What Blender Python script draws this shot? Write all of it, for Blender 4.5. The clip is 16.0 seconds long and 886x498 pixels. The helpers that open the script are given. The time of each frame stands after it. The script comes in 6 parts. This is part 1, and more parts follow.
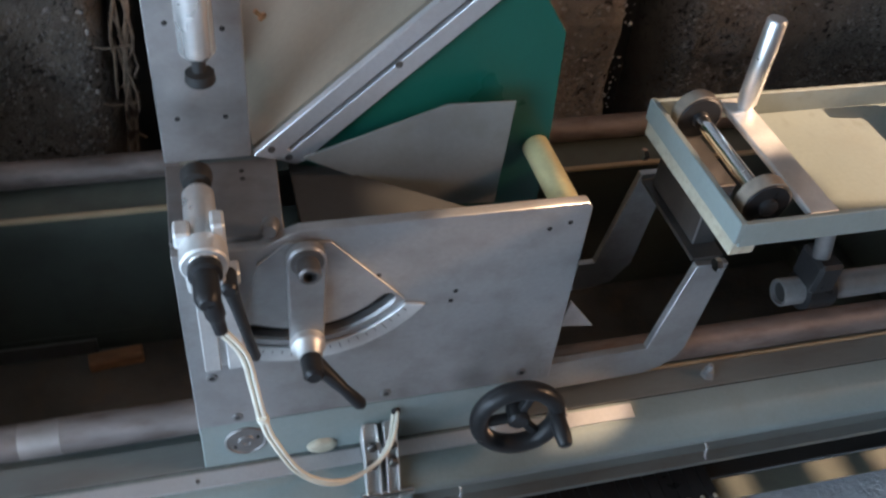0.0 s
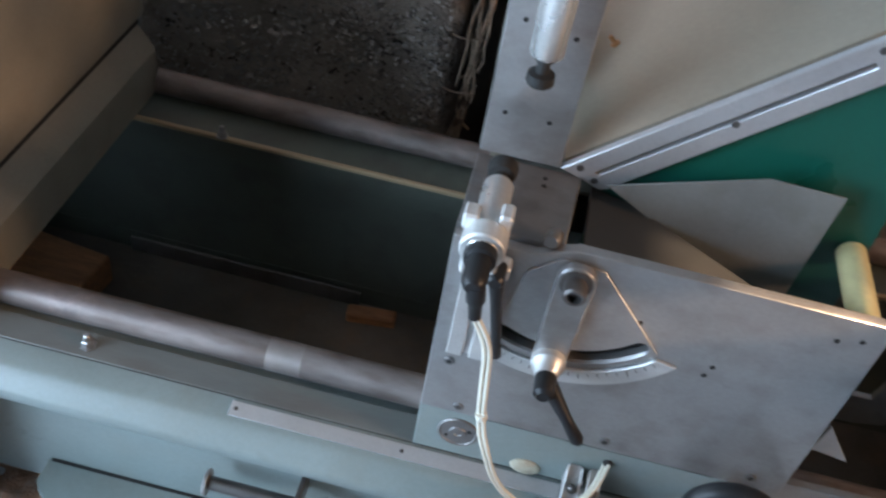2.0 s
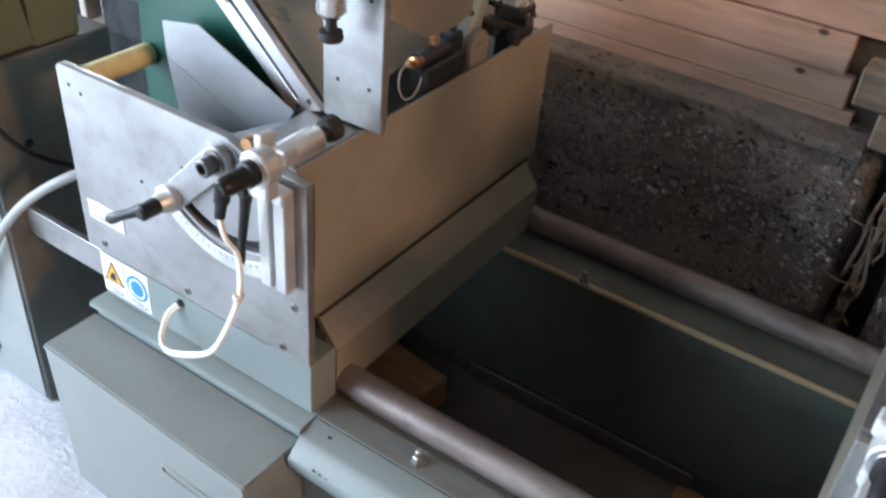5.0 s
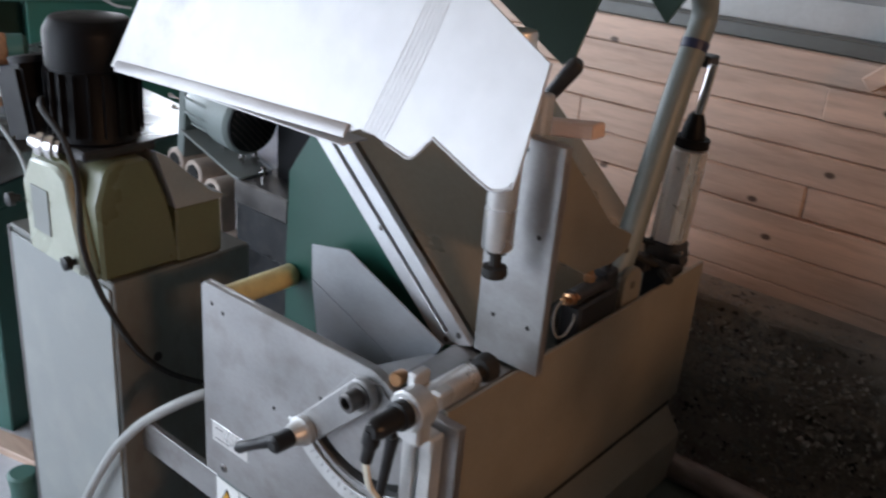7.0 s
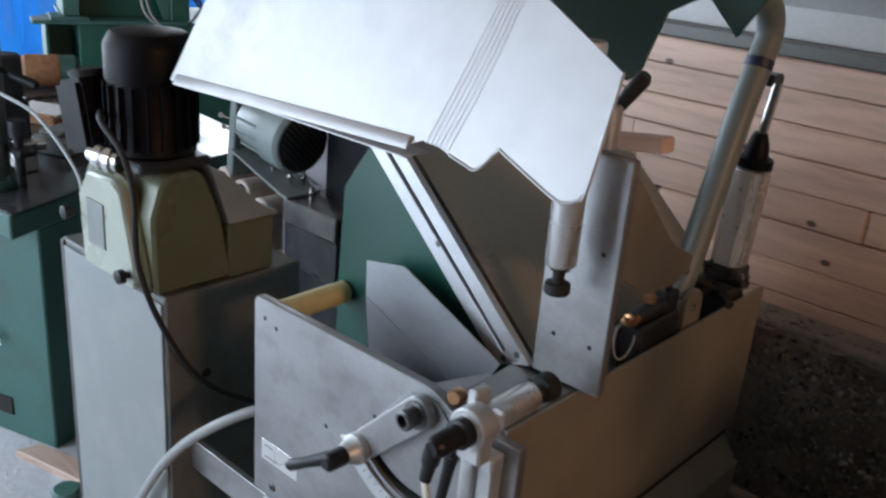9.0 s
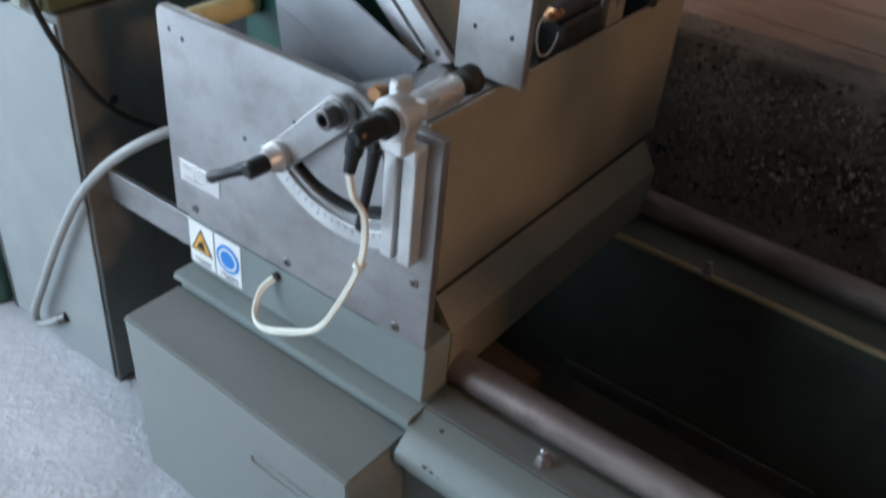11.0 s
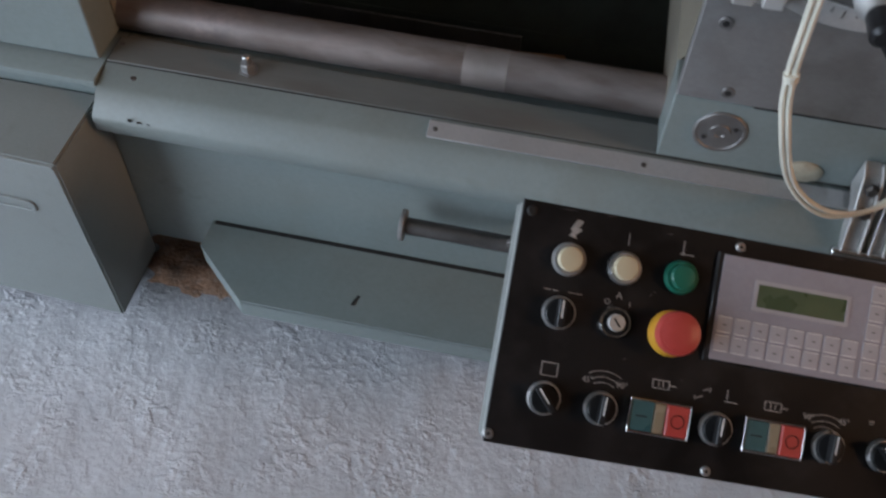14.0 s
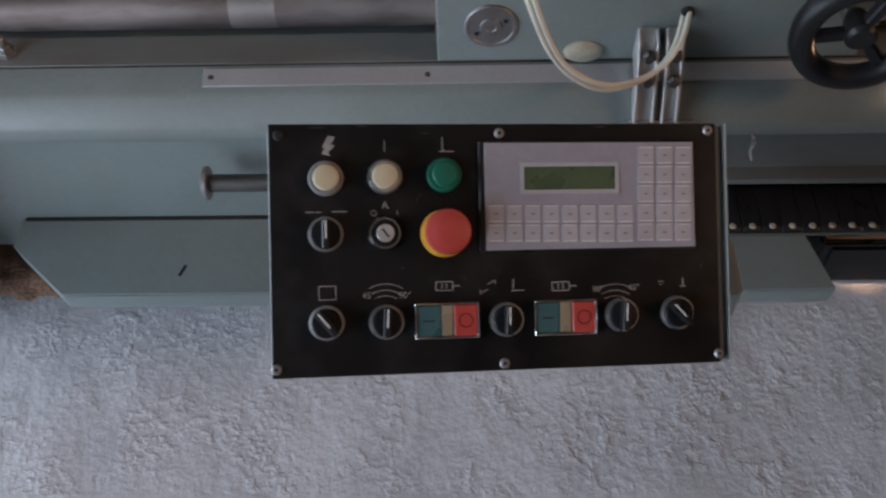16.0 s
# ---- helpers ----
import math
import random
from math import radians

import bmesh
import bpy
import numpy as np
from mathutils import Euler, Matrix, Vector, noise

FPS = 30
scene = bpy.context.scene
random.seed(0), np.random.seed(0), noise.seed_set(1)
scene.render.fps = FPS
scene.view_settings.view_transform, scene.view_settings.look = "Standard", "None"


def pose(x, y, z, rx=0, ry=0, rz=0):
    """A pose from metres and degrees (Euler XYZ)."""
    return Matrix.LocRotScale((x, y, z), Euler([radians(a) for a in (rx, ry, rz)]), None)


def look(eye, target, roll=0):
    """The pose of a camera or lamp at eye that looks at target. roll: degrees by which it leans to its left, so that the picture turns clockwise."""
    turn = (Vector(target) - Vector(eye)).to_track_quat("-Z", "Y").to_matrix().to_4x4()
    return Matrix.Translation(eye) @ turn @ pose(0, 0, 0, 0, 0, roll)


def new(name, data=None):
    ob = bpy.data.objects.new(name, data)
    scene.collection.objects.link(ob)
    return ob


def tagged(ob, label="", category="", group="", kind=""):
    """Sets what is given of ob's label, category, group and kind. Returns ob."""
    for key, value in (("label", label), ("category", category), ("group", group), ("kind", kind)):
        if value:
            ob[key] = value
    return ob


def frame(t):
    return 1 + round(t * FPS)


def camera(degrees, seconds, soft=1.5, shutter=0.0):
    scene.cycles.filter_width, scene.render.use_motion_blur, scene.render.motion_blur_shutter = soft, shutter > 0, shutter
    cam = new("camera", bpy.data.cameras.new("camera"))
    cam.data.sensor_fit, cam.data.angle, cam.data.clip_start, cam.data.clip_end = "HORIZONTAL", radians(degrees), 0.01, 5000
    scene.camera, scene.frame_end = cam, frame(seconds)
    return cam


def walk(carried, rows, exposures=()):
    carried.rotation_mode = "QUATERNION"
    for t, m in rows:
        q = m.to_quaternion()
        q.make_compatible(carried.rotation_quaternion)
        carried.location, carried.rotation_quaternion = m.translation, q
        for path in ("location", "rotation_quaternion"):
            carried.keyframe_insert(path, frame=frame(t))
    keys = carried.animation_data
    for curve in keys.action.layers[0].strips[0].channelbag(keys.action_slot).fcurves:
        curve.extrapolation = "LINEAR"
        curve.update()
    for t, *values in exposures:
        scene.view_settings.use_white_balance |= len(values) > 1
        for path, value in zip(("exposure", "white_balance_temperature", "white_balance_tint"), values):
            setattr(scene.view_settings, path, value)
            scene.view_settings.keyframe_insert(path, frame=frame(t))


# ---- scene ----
cam = camera(52.0, 16.0, 2.3, 0.5)
PATH = [
    (0, (-0.001, -0.757, 1.542), (0.474, 0.629, 0.18), 6.7),
    (0.5, (0.04, -0.785, 1.533), (0.411, 0.594, 0.133), 9.6),
    (1, (0.032, -0.802, 1.522), (0.235, 0.645, 0.156), 11.2),
    (1.5, (0.004, -0.787, 1.524), (0.041, 0.673, 0.158), 11.3),
    (2, (-0.007, -0.769, 1.52), (-0.114, 0.694, 0.161), 10.9),
    (2.5, (-0.013, -0.753, 1.519), (-0.267, 0.685, 0.152), 9.9),
    (3, (-0.015, -0.749, 1.51), (-0.398, 0.659, 0.142), 9.1),
    (3.5, (-0.024, -0.755, 1.5), (-0.529, 0.635, 0.154), 8.3),
    (4, (-0.026, -0.77, 1.485), (-0.68, 0.633, 0.218), 7.8),
    (4.2, (-0.032, -0.765, 1.463), (-0.737, 0.626, 0.211), 7.0),
    (6.3, (-0.160, -0.734, 1.454), (-1.193, 0.728, 0.561), 5.6),
    (6.5, (-0.168, -0.734, 1.447), (-1.238, 0.731, 0.605), 5.7),
    (7, (-0.216, -0.726, 1.441), (-1.365, 0.715, 0.664), 4.9),
    (7.5, (-0.246, -0.741, 1.429), (-1.495, 0.63, 0.68), 4.2),
    (8, (-0.259, -0.75, 1.425), (-1.577, 0.587, 0.735), 3.6),
    (8.2, (-0.261, -0.748, 1.429), (-1.574, 0.6, 0.752), 3.9),
    (10.3, (-0.223, -0.718, 1.359), (-1.265, 0.7, 0.408), 4.6),
    (10.5, (-0.227, -0.716, 1.352), (-1.25, 0.678, 0.348), 4.2),
    (11, (-0.237, -0.741, 1.329), (-1.144, 0.609, 0.166), 5.8),
    (11.5, (-0.273, -0.75, 1.313), (-1.064, 0.541, 0.006), 4.2),
    (12, (-0.265, -0.782, 1.282), (-0.869, 0.508, -0.122), 3.5),
    (12.5, (-0.232, -0.785, 1.251), (-0.735, 0.497, -0.2), 2.8),
    (13, (-0.214, -0.786, 1.235), (-0.603, 0.478, -0.266), 2.3),
    (13.5, (-0.199, -0.777, 1.213), (-0.471, 0.434, -0.355), 2.9),
    (14, (-0.174, -0.763, 1.197), (-0.37, 0.415, -0.407), 2.9),
    (14.5, (-0.141, -0.761, 1.185), (-0.307, 0.39, -0.442), 1.0),
    (15, (-0.1, -0.764, 1.176), (-0.232, 0.39, -0.452), -0.7),
    (15.5, (-0.057, -0.762, 1.164), (-0.15, 0.37, -0.482), -2.1),
    (16, (-0.023, -0.759, 1.157), (-0.075, 0.362, -0.498), -2.7),
]
EXPOSURES = [(0, 2.12, 6150, 12), (1.5, 2.30, 6050, 10), (4.2, 2.65, 6350, 12), (6.3, 1.60, 7200, 20), (8.2, 1.00, 7100, 19), (10.3, 1.52, 6450, 12), (12.5, 1.37, 6950, 15), (16, 1.36, 6900, 20)]
walk(cam, [(t, look(eye, target, roll)) for t, eye, target, roll in PATH], EXPOSURES)

# world, sun and large lights
world = bpy.data.worlds.new("world")
scene.world = world
world.use_nodes = True
wn = world.node_tree
sky = wn.nodes.new("ShaderNodeTexSky")
sky.sky_type, sky.sun_disc = "NISHITA", False
sky.sun_elevation, sky.sun_rotation = radians(26.4), radians(95.7)
wn.links.new(sky.outputs[0], wn.nodes["Background"].inputs[0])
wn.nodes["Background"].inputs[1].default_value = 0.05
sun = new("sun", bpy.data.lights.new("sun", "SUN"))
sun.data.energy, sun.data.angle, sun.data.color = 3.8, radians(0.55), (1.0, 0.66, 0.40)
sun.matrix_world = look((10, -1.0, 5.0), (0, 0, 0))


def area_lamp(name, eye, target, w, h, power, colour):
    ob = new(name, bpy.data.lights.new(name, "AREA"))
    ob.data.shape, ob.data.size, ob.data.size_y = "RECTANGLE", w, h
    ob.data.energy, ob.data.color = power, colour
    ob.matrix_world = look(eye, target)
    return ob


area_lamp("door_daylight", (-3.15, -2.22, 1.35), (-1.1, 0.6, 0.35), 2.6, 2.3, 58, (0.62, 0.81, 1.0))
area_lamp("gate_daylight", (-6.9, -0.25, 1.35), (-1.0, 0.2, 0.9), 2.6, 2.4, 92, (0.66, 0.83, 1.0))
# added warm fill outside the east wall, no known source there
area_lamp("added_warm_fill", (4.75, -1.32, 2.75), (-0.5, 0.4, 0.7), 1.1, 0.6, 43, (1.0, 0.60, 0.34))
area_lamp("tarpaulin_daylight", (-6.9, 3.33, 1.75), (-2.6, 0.9, 0.6), 1.35, 1.55, 34, (0.70, 0.86, 1.0))


# ---- materials ----
def mat(name, base, rough=0.5, metal=0.0, var=0.18, scale=6.0, bump=0.08, bscale=90.0, stretch=(1, 1, 1), dirt=None, dirt_amount=0.35,
        coat=0.0, rvar=0.12, random_tint=0.0):
    """Procedural paint, metal or mineral: two scales of colour noise, roughness noise and fine bump."""
    m = bpy.data.materials.new(name)
    m.use_nodes = True
    t = m.node_tree
    b = t.nodes["Principled BSDF"]
    tc = t.nodes.new("ShaderNodeTexCoord")
    mp = t.nodes.new("ShaderNodeMapping")
    mp.inputs["Scale"].default_value = stretch
    t.links.new(tc.outputs["Object"], mp.inputs[0])

    def noise_tex(s, detail=4.0):
        n = t.nodes.new("ShaderNodeTexNoise")
        n.inputs["Scale"].default_value, n.inputs["Detail"].default_value = s, detail
        t.links.new(mp.outputs[0], n.inputs["Vector"])
        return n

    def mix(kind, fac, a, bb):
        x = t.nodes.new("ShaderNodeMix")
        x.data_type, x.blend_type = "RGBA", kind
        for sock, val in ((x.inputs[0], fac), (x.inputs[6], a), (x.inputs[7], bb)):
            if isinstance(val, (float, int)):
                sock.default_value = val
            elif isinstance(val, tuple):
                sock.default_value = (*val, 1)
            else:
                t.links.new(val, sock)
        return x.outputs[2]

    def ramp(sock, lo, hi):
        r = t.nodes.new("ShaderNodeMapRange")
        r.inputs[1].default_value, r.inputs[2].default_value = lo, hi
        t.links.new(sock, r.inputs[0])
        return r.outputs[0]

    big, fine = noise_tex(scale, 5.0), noise_tex(bscale, 3.0)
    dark = tuple(c * (1 - var) for c in base)
    light = tuple(min(1, c * (1 + var)) for c in base)
    col = mix("MIX", ramp(big.outputs[0], 0.3, 0.7), dark, light)
    col = mix("MULTIPLY", 0.25, col, mix("MIX", ramp(fine.outputs[0], 0.25, 0.75), (0.6, 0.6, 0.6), (1.0, 1.0, 1.0)))
    if dirt:
        spots = noise_tex(scale * 2.7, 8.0)
        amount = t.nodes.new("ShaderNodeMath")
        amount.operation = "MULTIPLY"
        amount.inputs[1].default_value = dirt_amount
        t.links.new(ramp(spots.outputs[0], 0.48, 0.72), amount.inputs[0])
        col = mix("MIX", amount.outputs[0], col, dirt)
    if random_tint:
        oi = t.nodes.new("ShaderNodeObjectInfo")
        col = mix("MULTIPLY", random_tint, col, mix("MIX", oi.outputs["Random"], (0.55, 0.50, 0.47), (1.0, 1.0, 1.0)))
    t.links.new(col, b.inputs["Base Color"])
    rr = t.nodes.new("ShaderNodeMapRange")
    rr.inputs[1].default_value, rr.inputs[2].default_value = 0.3, 0.7
    rr.inputs[3].default_value, rr.inputs[4].default_value = max(0.03, rough - rvar), min(1, rough + rvar)
    t.links.new(big.outputs[0], rr.inputs[0])
    t.links.new(rr.outputs[0], b.inputs["Roughness"])
    b.inputs["Metallic"].default_value = metal
    b.inputs["Coat Weight"].default_value = coat
    if bump:
        bp = t.nodes.new("ShaderNodeBump")
        bp.inputs["Strength"].default_value, bp.inputs["Distance"].default_value = bump, 0.004
        t.links.new(fine.outputs[0], bp.inputs["Height"])
        t.links.new(bp.outputs[0], b.inputs["Normal"])
    return m


PAINT = mat("grey_green_paint", (0.20, 0.235, 0.228), 0.42, 0, 0.08, 4, 0.04, 160, dirt=(0.16, 0.15, 0.12), dirt_amount=0.22)
# darker copy of the bed paint; shade inside the bed is put in its colour
PAINT_SHADED = mat("shaded_bed_paint", (0.092, 0.102, 0.084), 0.55, 0, 0.15, 5, 0.05, 120, dirt=(0.05, 0.045, 0.04), dirt_amount=0.5)
BOXGREY = mat("box_paint", (0.21, 0.225, 0.215), 0.45, 0, 0.06, 5, 0.04, 300, dirt=(0.17, 0.17, 0.15), dirt_amount=0.18)
STEEL = mat("ground_steel", (0.36, 0.355, 0.352), 0.40, 0.74, 0.10, 7, 0.03, 140, (1, 1, 1.3), dirt=(0.20, 0.175, 0.155), dirt_amount=0.42)
ZINC = mat("galvanised_sheet", (0.37, 0.39, 0.41), 0.42, 0.35, 0.07, 8, 0.02, 160, (1, 1, 1.5), dirt=(0.28, 0.27, 0.26), dirt_amount=0.3)
STRIP = mat("milled_aluminium", (0.60, 0.60, 0.61), 0.36, 0.7, 0.05, 6, 0.015, 200, dirt=(0.42, 0.41, 0.40), dirt_amount=0.2, rvar=0.04)
TRIM_CREAM = mat("cream_strip", (0.38, 0.28, 0.17), 0.38, 0, 0.12, 9, 0.04, 120, (0.4, 2, 2), dirt=(0.25, 0.19, 0.12), dirt_amount=0.35)
# paler copy of the olive, holding the daylight on the front cover
OLIVE_LIT = mat("lit_olive_paint", (0.40, 0.42, 0.34), 0.32, 0, 0.08, 6, 0.03, 150, dirt=(0.22, 0.21, 0.15), dirt_amount=0.25)
MOTORBLACK = mat("matt_black_motor", (0.006, 0.006, 0.007), 0.45, 0, 0.3, 14, 0.06, 200)
NAVY = mat("navy_band", (0.02, 0.03, 0.08), 0.5, 0, 0.1, 20, 0.03)
TREAD = mat("worn_roller_tread", (0.23, 0.19, 0.15), 0.5, 0, 0.15, 20, 0.05, 200, dirt=(0.10, 0.09, 0.08), dirt_amount=0.4)
BENCHTOP = mat("polished_bench_plate", (0.045, 0.045, 0.048), 0.24, 0.0, 0.15, 5, 0.02, 120, dirt=(0.06, 0.055, 0.05), dirt_amount=0.4)
COLUMNPAINT = mat("grey_green_column_paint", (0.13, 0.155, 0.138), 0.42, 0, 0.12, 6, 0.04, 150, dirt=(0.07, 0.08, 0.065), dirt_amount=0.4)
# grime on the cover strip; on web and cabinet sides shade as colour
GRIME_SHADE_PAINT = mat("grimy_shaded_paint", (0.145, 0.150, 0.140), 0.42, 0, 0.15, 6, 0.05, 120, (0.5, 2, 1), dirt=(0.09, 0.07, 0.055), dirt_amount=0.45)
# near-black sheet: the shadow on the right chute plate is its colour
SHEET_SHADED = mat("shaded_chute_sheet", (0.028, 0.029, 0.028), 0.7, 0.0, 0.15, 8, 0.03, 120, dirt=(0.036, 0.032, 0.030), dirt_amount=0.4)
# darker copy of the galvanised sheet, for weaker daylight on the right head
ZINC_SHADED = mat("shaded_zinc_sheet", (0.19, 0.20, 0.195), 0.5, 0.3, 0.16, 7, 0.02, 140, dirt=(0.13, 0.13, 0.11), dirt_amount=0.5)
ORANGE_BROWN = mat("orange_brown_mound", (0.44, 0.25, 0.16), 0.9, 0, 0.25, 30, 0.6, 160, dirt=(0.42, 0.36, 0.32), dirt_amount=0.5)
TABLE = mat("worn_steel_table", (0.215, 0.205, 0.20), 0.46, 0.7, 0.14, 8, 0.03, 110, (1, 1.5, 1), dirt=(0.12, 0.10, 0.09), dirt_amount=0.5)
ALU = mat("aluminium", (0.66, 0.66, 0.66), 0.34, 0.9, 0.10, 12, 0.04, 120, (6, 1, 1), dirt=(0.45, 0.44, 0.43), dirt_amount=0.15)
ALU_CAST = mat("cast_aluminium", (0.62, 0.62, 0.61), 0.5, 0.75, 0.12, 18, 0.10, 220)
CYL = mat("anodised_cylinder", (0.78, 0.77, 0.75), 0.30, 0.72, 0.05, 10, 0.02, 200)
RAIL = mat("round_rail", (0.23, 0.19, 0.175), 0.58, 0.5, 0.40, 9, 0.08, 90, (0.6, 2, 2), dirt=(0.13, 0.09, 0.072), dirt_amount=0.75)
GREEN = mat("green_paint", (0.007, 0.078, 0.056), 0.38, 0, 0.10, 5, 0.03, 200)
GREEN_DARK = mat("dark_green_plate", (0.012, 0.055, 0.035), 0.5, 0, 0.15, 6, 0.05, 150)
GREEN_PALE = mat("pale_green_paint", (0.040, 0.120, 0.100), 0.5, 0, 0.2, 4, 0.05, 120, dirt=(0.05, 0.07, 0.05), dirt_amount=0.4)
# olive darkened to hold the shade on the housing's side
OLIVE = mat("olive_paint", (0.125, 0.135, 0.078), 0.32, 0, 0.12, 6, 0.04, 150, dirt=(0.12, 0.11, 0.06), dirt_amount=0.3)
CABINET = mat("cabinet_paint", (0.25, 0.265, 0.258), 0.45, 0, 0.05, 4, 0.03, 250, dirt=(0.4, 0.4, 0.36), dirt_amount=0.2)
HOOD = mat("white_sheet", (0.51, 0.495, 0.49), 0.38, 0.25, 0.08, 3, 0.006, 24, dirt=(0.60, 0.575, 0.56), dirt_amount=0.25, rvar=0.06)
SLOPE = mat("light_sheet", (0.36, 0.305, 0.235), 0.30, 0.45, 0.05, 4, 0.012, 120, dirt=(0.28, 0.22, 0.16), dirt_amount=0.15, rvar=0.05)
BLACK = mat("black_plastic", (0.018, 0.018, 0.019), 0.36, 0, 0.15, 20, 0.05, 300)
BLACKPANEL = mat("black_front_plate", (0.008, 0.0075, 0.008), 0.42, 0, 0.3, 10, 0.03, 260, dirt=(0.06, 0.055, 0.055), dirt_amount=0.22)
# also fills hollows and gaps, where its black stands in for shade
RUBBER_VOID = mat("rubber", (0.025, 0.024, 0.023), 0.65, 0, 0.2, 20, 0.1, 200)
IRON = mat("black_iron", (0.03, 0.031, 0.034), 0.38, 0.3, 0.2, 14, 0.08, 200, dirt=(0.09, 0.08, 0.07), dirt_amount=0.3)
DARKSTEEL = mat("dark_steel", (0.14, 0.13, 0.125), 0.4, 0.8, 0.2, 20, 0.05, 200)
CHROME = mat("chrome", (0.72, 0.71, 0.70), 0.16, 1.0, 0.06, 20, 0.02, 200)
BRONZE = mat("bronze", (0.50, 0.26, 0.13), 0.36, 0.8, 0.15, 20, 0.05, 200)
CABLE = mat("cream_cable", (0.74, 0.71, 0.60), 0.45, 0, 0.08, 25, 0.03, 300)
CONDUIT = mat("grey_conduit", (0.31, 0.315, 0.305), 0.5, 0, 0.08, 20, 0.1, 200)
ROD = mat("yellowed_rod", (0.66, 0.58, 0.30), 0.42, 0, 0.12, 14, 0.05, 150, dirt=(0.42, 0.34, 0.2), dirt_amount=0.35)
WOOD = mat("pine", (0.76, 0.54, 0.425), 0.6, 0, 0.20, 5, 0.10, 70, (0.5, 4, 4), dirt=(0.40, 0.235, 0.165), dirt_amount=0.45, random_tint=0.50)
WOODBLOCK = mat("rough_block", (0.37, 0.175, 0.085), 0.75, 0, 0.3, 12, 0.2, 60, (1, 5, 5), dirt=(0.16, 0.09, 0.05), dirt_amount=0.5)
TIMBER = mat("grey_timber", (0.30, 0.22, 0.16), 0.75, 0, 0.3, 6, 0.2, 60, (1, 8, 8), dirt=(0.12, 0.09, 0.07), dirt_amount=0.5)
CONCRETE = mat("rough_concrete", (0.40, 0.345, 0.295), 0.9, 0, 0.22, 7, 0.7, 55, dirt=(0.17, 0.145, 0.125), dirt_amount=0.4)
RAILPALE = mat("worn_rail_patch", (0.31, 0.265, 0.245), 0.46, 0.6, 0.12, 20, 0.05, 90)
PEBBLE = mat("pebble", (0.46, 0.42, 0.39), 0.6, 0, 0.3, 60, 0.3, 200)
FLOOR = mat("trowelled_floor", (0.56, 0.56, 0.58), 0.85, 0, 0.20, 3.0, 0, 42, dirt=(0.36, 0.36, 0.38), dirt_amount=0.40)


def relief(m, layers):
    """Lumps, drag marks and pits laid over one another: (scale, stretch, strength, depth, detail)."""
    t = m.node_tree
    tc = t.nodes.new("ShaderNodeTexCoord")
    prev = None
    for scale, stretch, strength, dist, detail in layers:
        mp = t.nodes.new("ShaderNodeMapping")
        mp.inputs["Scale"].default_value = stretch
        mp.inputs["Rotation"].default_value = (0, 0, 0.3 if stretch[1] < 0.5 else 0.1)
        n = t.nodes.new("ShaderNodeTexNoise")
        n.inputs["Scale"].default_value, n.inputs["Detail"].default_value, n.inputs["Roughness"].default_value = scale, detail, 0.62
        b = t.nodes.new("ShaderNodeBump")
        b.inputs["Strength"].default_value, b.inputs["Distance"].default_value = strength, dist
        t.links.new(tc.outputs["Object"], mp.inputs[0])
        t.links.new(mp.outputs[0], n.inputs["Vector"])
        t.links.new(n.outputs[0], b.inputs["Height"])
        if prev:
            t.links.new(prev.outputs[0], b.inputs["Normal"])
        prev = b
    t.links.new(prev.outputs[0], t.nodes["Principled BSDF"].inputs["Normal"])


relief(FLOOR, ((30, (1, 0.7, 1), 0.30, 0.014, 6), (5, (1.0, 0.45, 1), 0.35, 0.030, 3), (95, (1, 1, 1), 0.35, 0.004, 3)))


def crumbs(m, scale, lo, hi, depth, tint, patch):
    """Scattered lumps and chips: noise above a threshold stands proud, in patches, with its own tone."""
    t = m.node_tree
    b = t.nodes["Principled BSDF"]
    tc = t.nodes.new("ShaderNodeTexCoord")
    heights = []
    for s, a, z in ((scale, lo, hi), (patch, 0.40, 0.62)):
        n = t.nodes.new("ShaderNodeTexNoise")
        n.inputs["Scale"].default_value, n.inputs["Detail"].default_value, n.inputs["Roughness"].default_value = s, 4, 0.55
        t.links.new(tc.outputs["Object"], n.inputs["Vector"])
        r = t.nodes.new("ShaderNodeMapRange")
        r.interpolation_type = "SMOOTHSTEP"
        r.inputs[1].default_value, r.inputs[2].default_value = a, z
        t.links.new(n.outputs[0], r.inputs[0])
        heights.append(r.outputs[0])
    prod = t.nodes.new("ShaderNodeMath")
    prod.operation = "MULTIPLY"
    t.links.new(heights[0], prod.inputs[0])
    t.links.new(heights[1], prod.inputs[1])
    bp = t.nodes.new("ShaderNodeBump")
    bp.inputs["Strength"].default_value, bp.inputs["Distance"].default_value = 1.0, depth
    t.links.new(prod.outputs[0], bp.inputs["Height"])
    t.links.new(b.inputs["Normal"].links[0].from_socket, bp.inputs["Normal"])
    t.links.new(bp.outputs[0], b.inputs["Normal"])
    mx = t.nodes.new("ShaderNodeMix")
    mx.data_type, mx.blend_type = "RGBA", "MIX"
    t.links.new(prod.outputs[0], mx.inputs[0])
    t.links.new(b.inputs["Base Color"].links[0].from_socket, mx.inputs[6])
    mx.inputs[7].default_value = (*tint, 1)
    t.links.new(mx.outputs[2], b.inputs["Base Color"])


crumbs(FLOOR, 60, 0.42, 0.72, 0.0019, (0.60, 0.60, 0.62), 9)
crumbs(FLOOR, 34, 0.56, 0.74, -0.0017, (0.50, 0.495, 0.51), 4)
relief(CONCRETE, ((80, (1, 1, 1), 1.0, 0.016, 5), (30, (1, 1, 1.6), 0.6, 0.02, 4), (190, (1, 1, 1), 0.8, 0.006, 3)))
crumbs(CONCRETE, 75, 0.50, 0.60, 0.012, (0.34, 0.325, 0.31), 8)
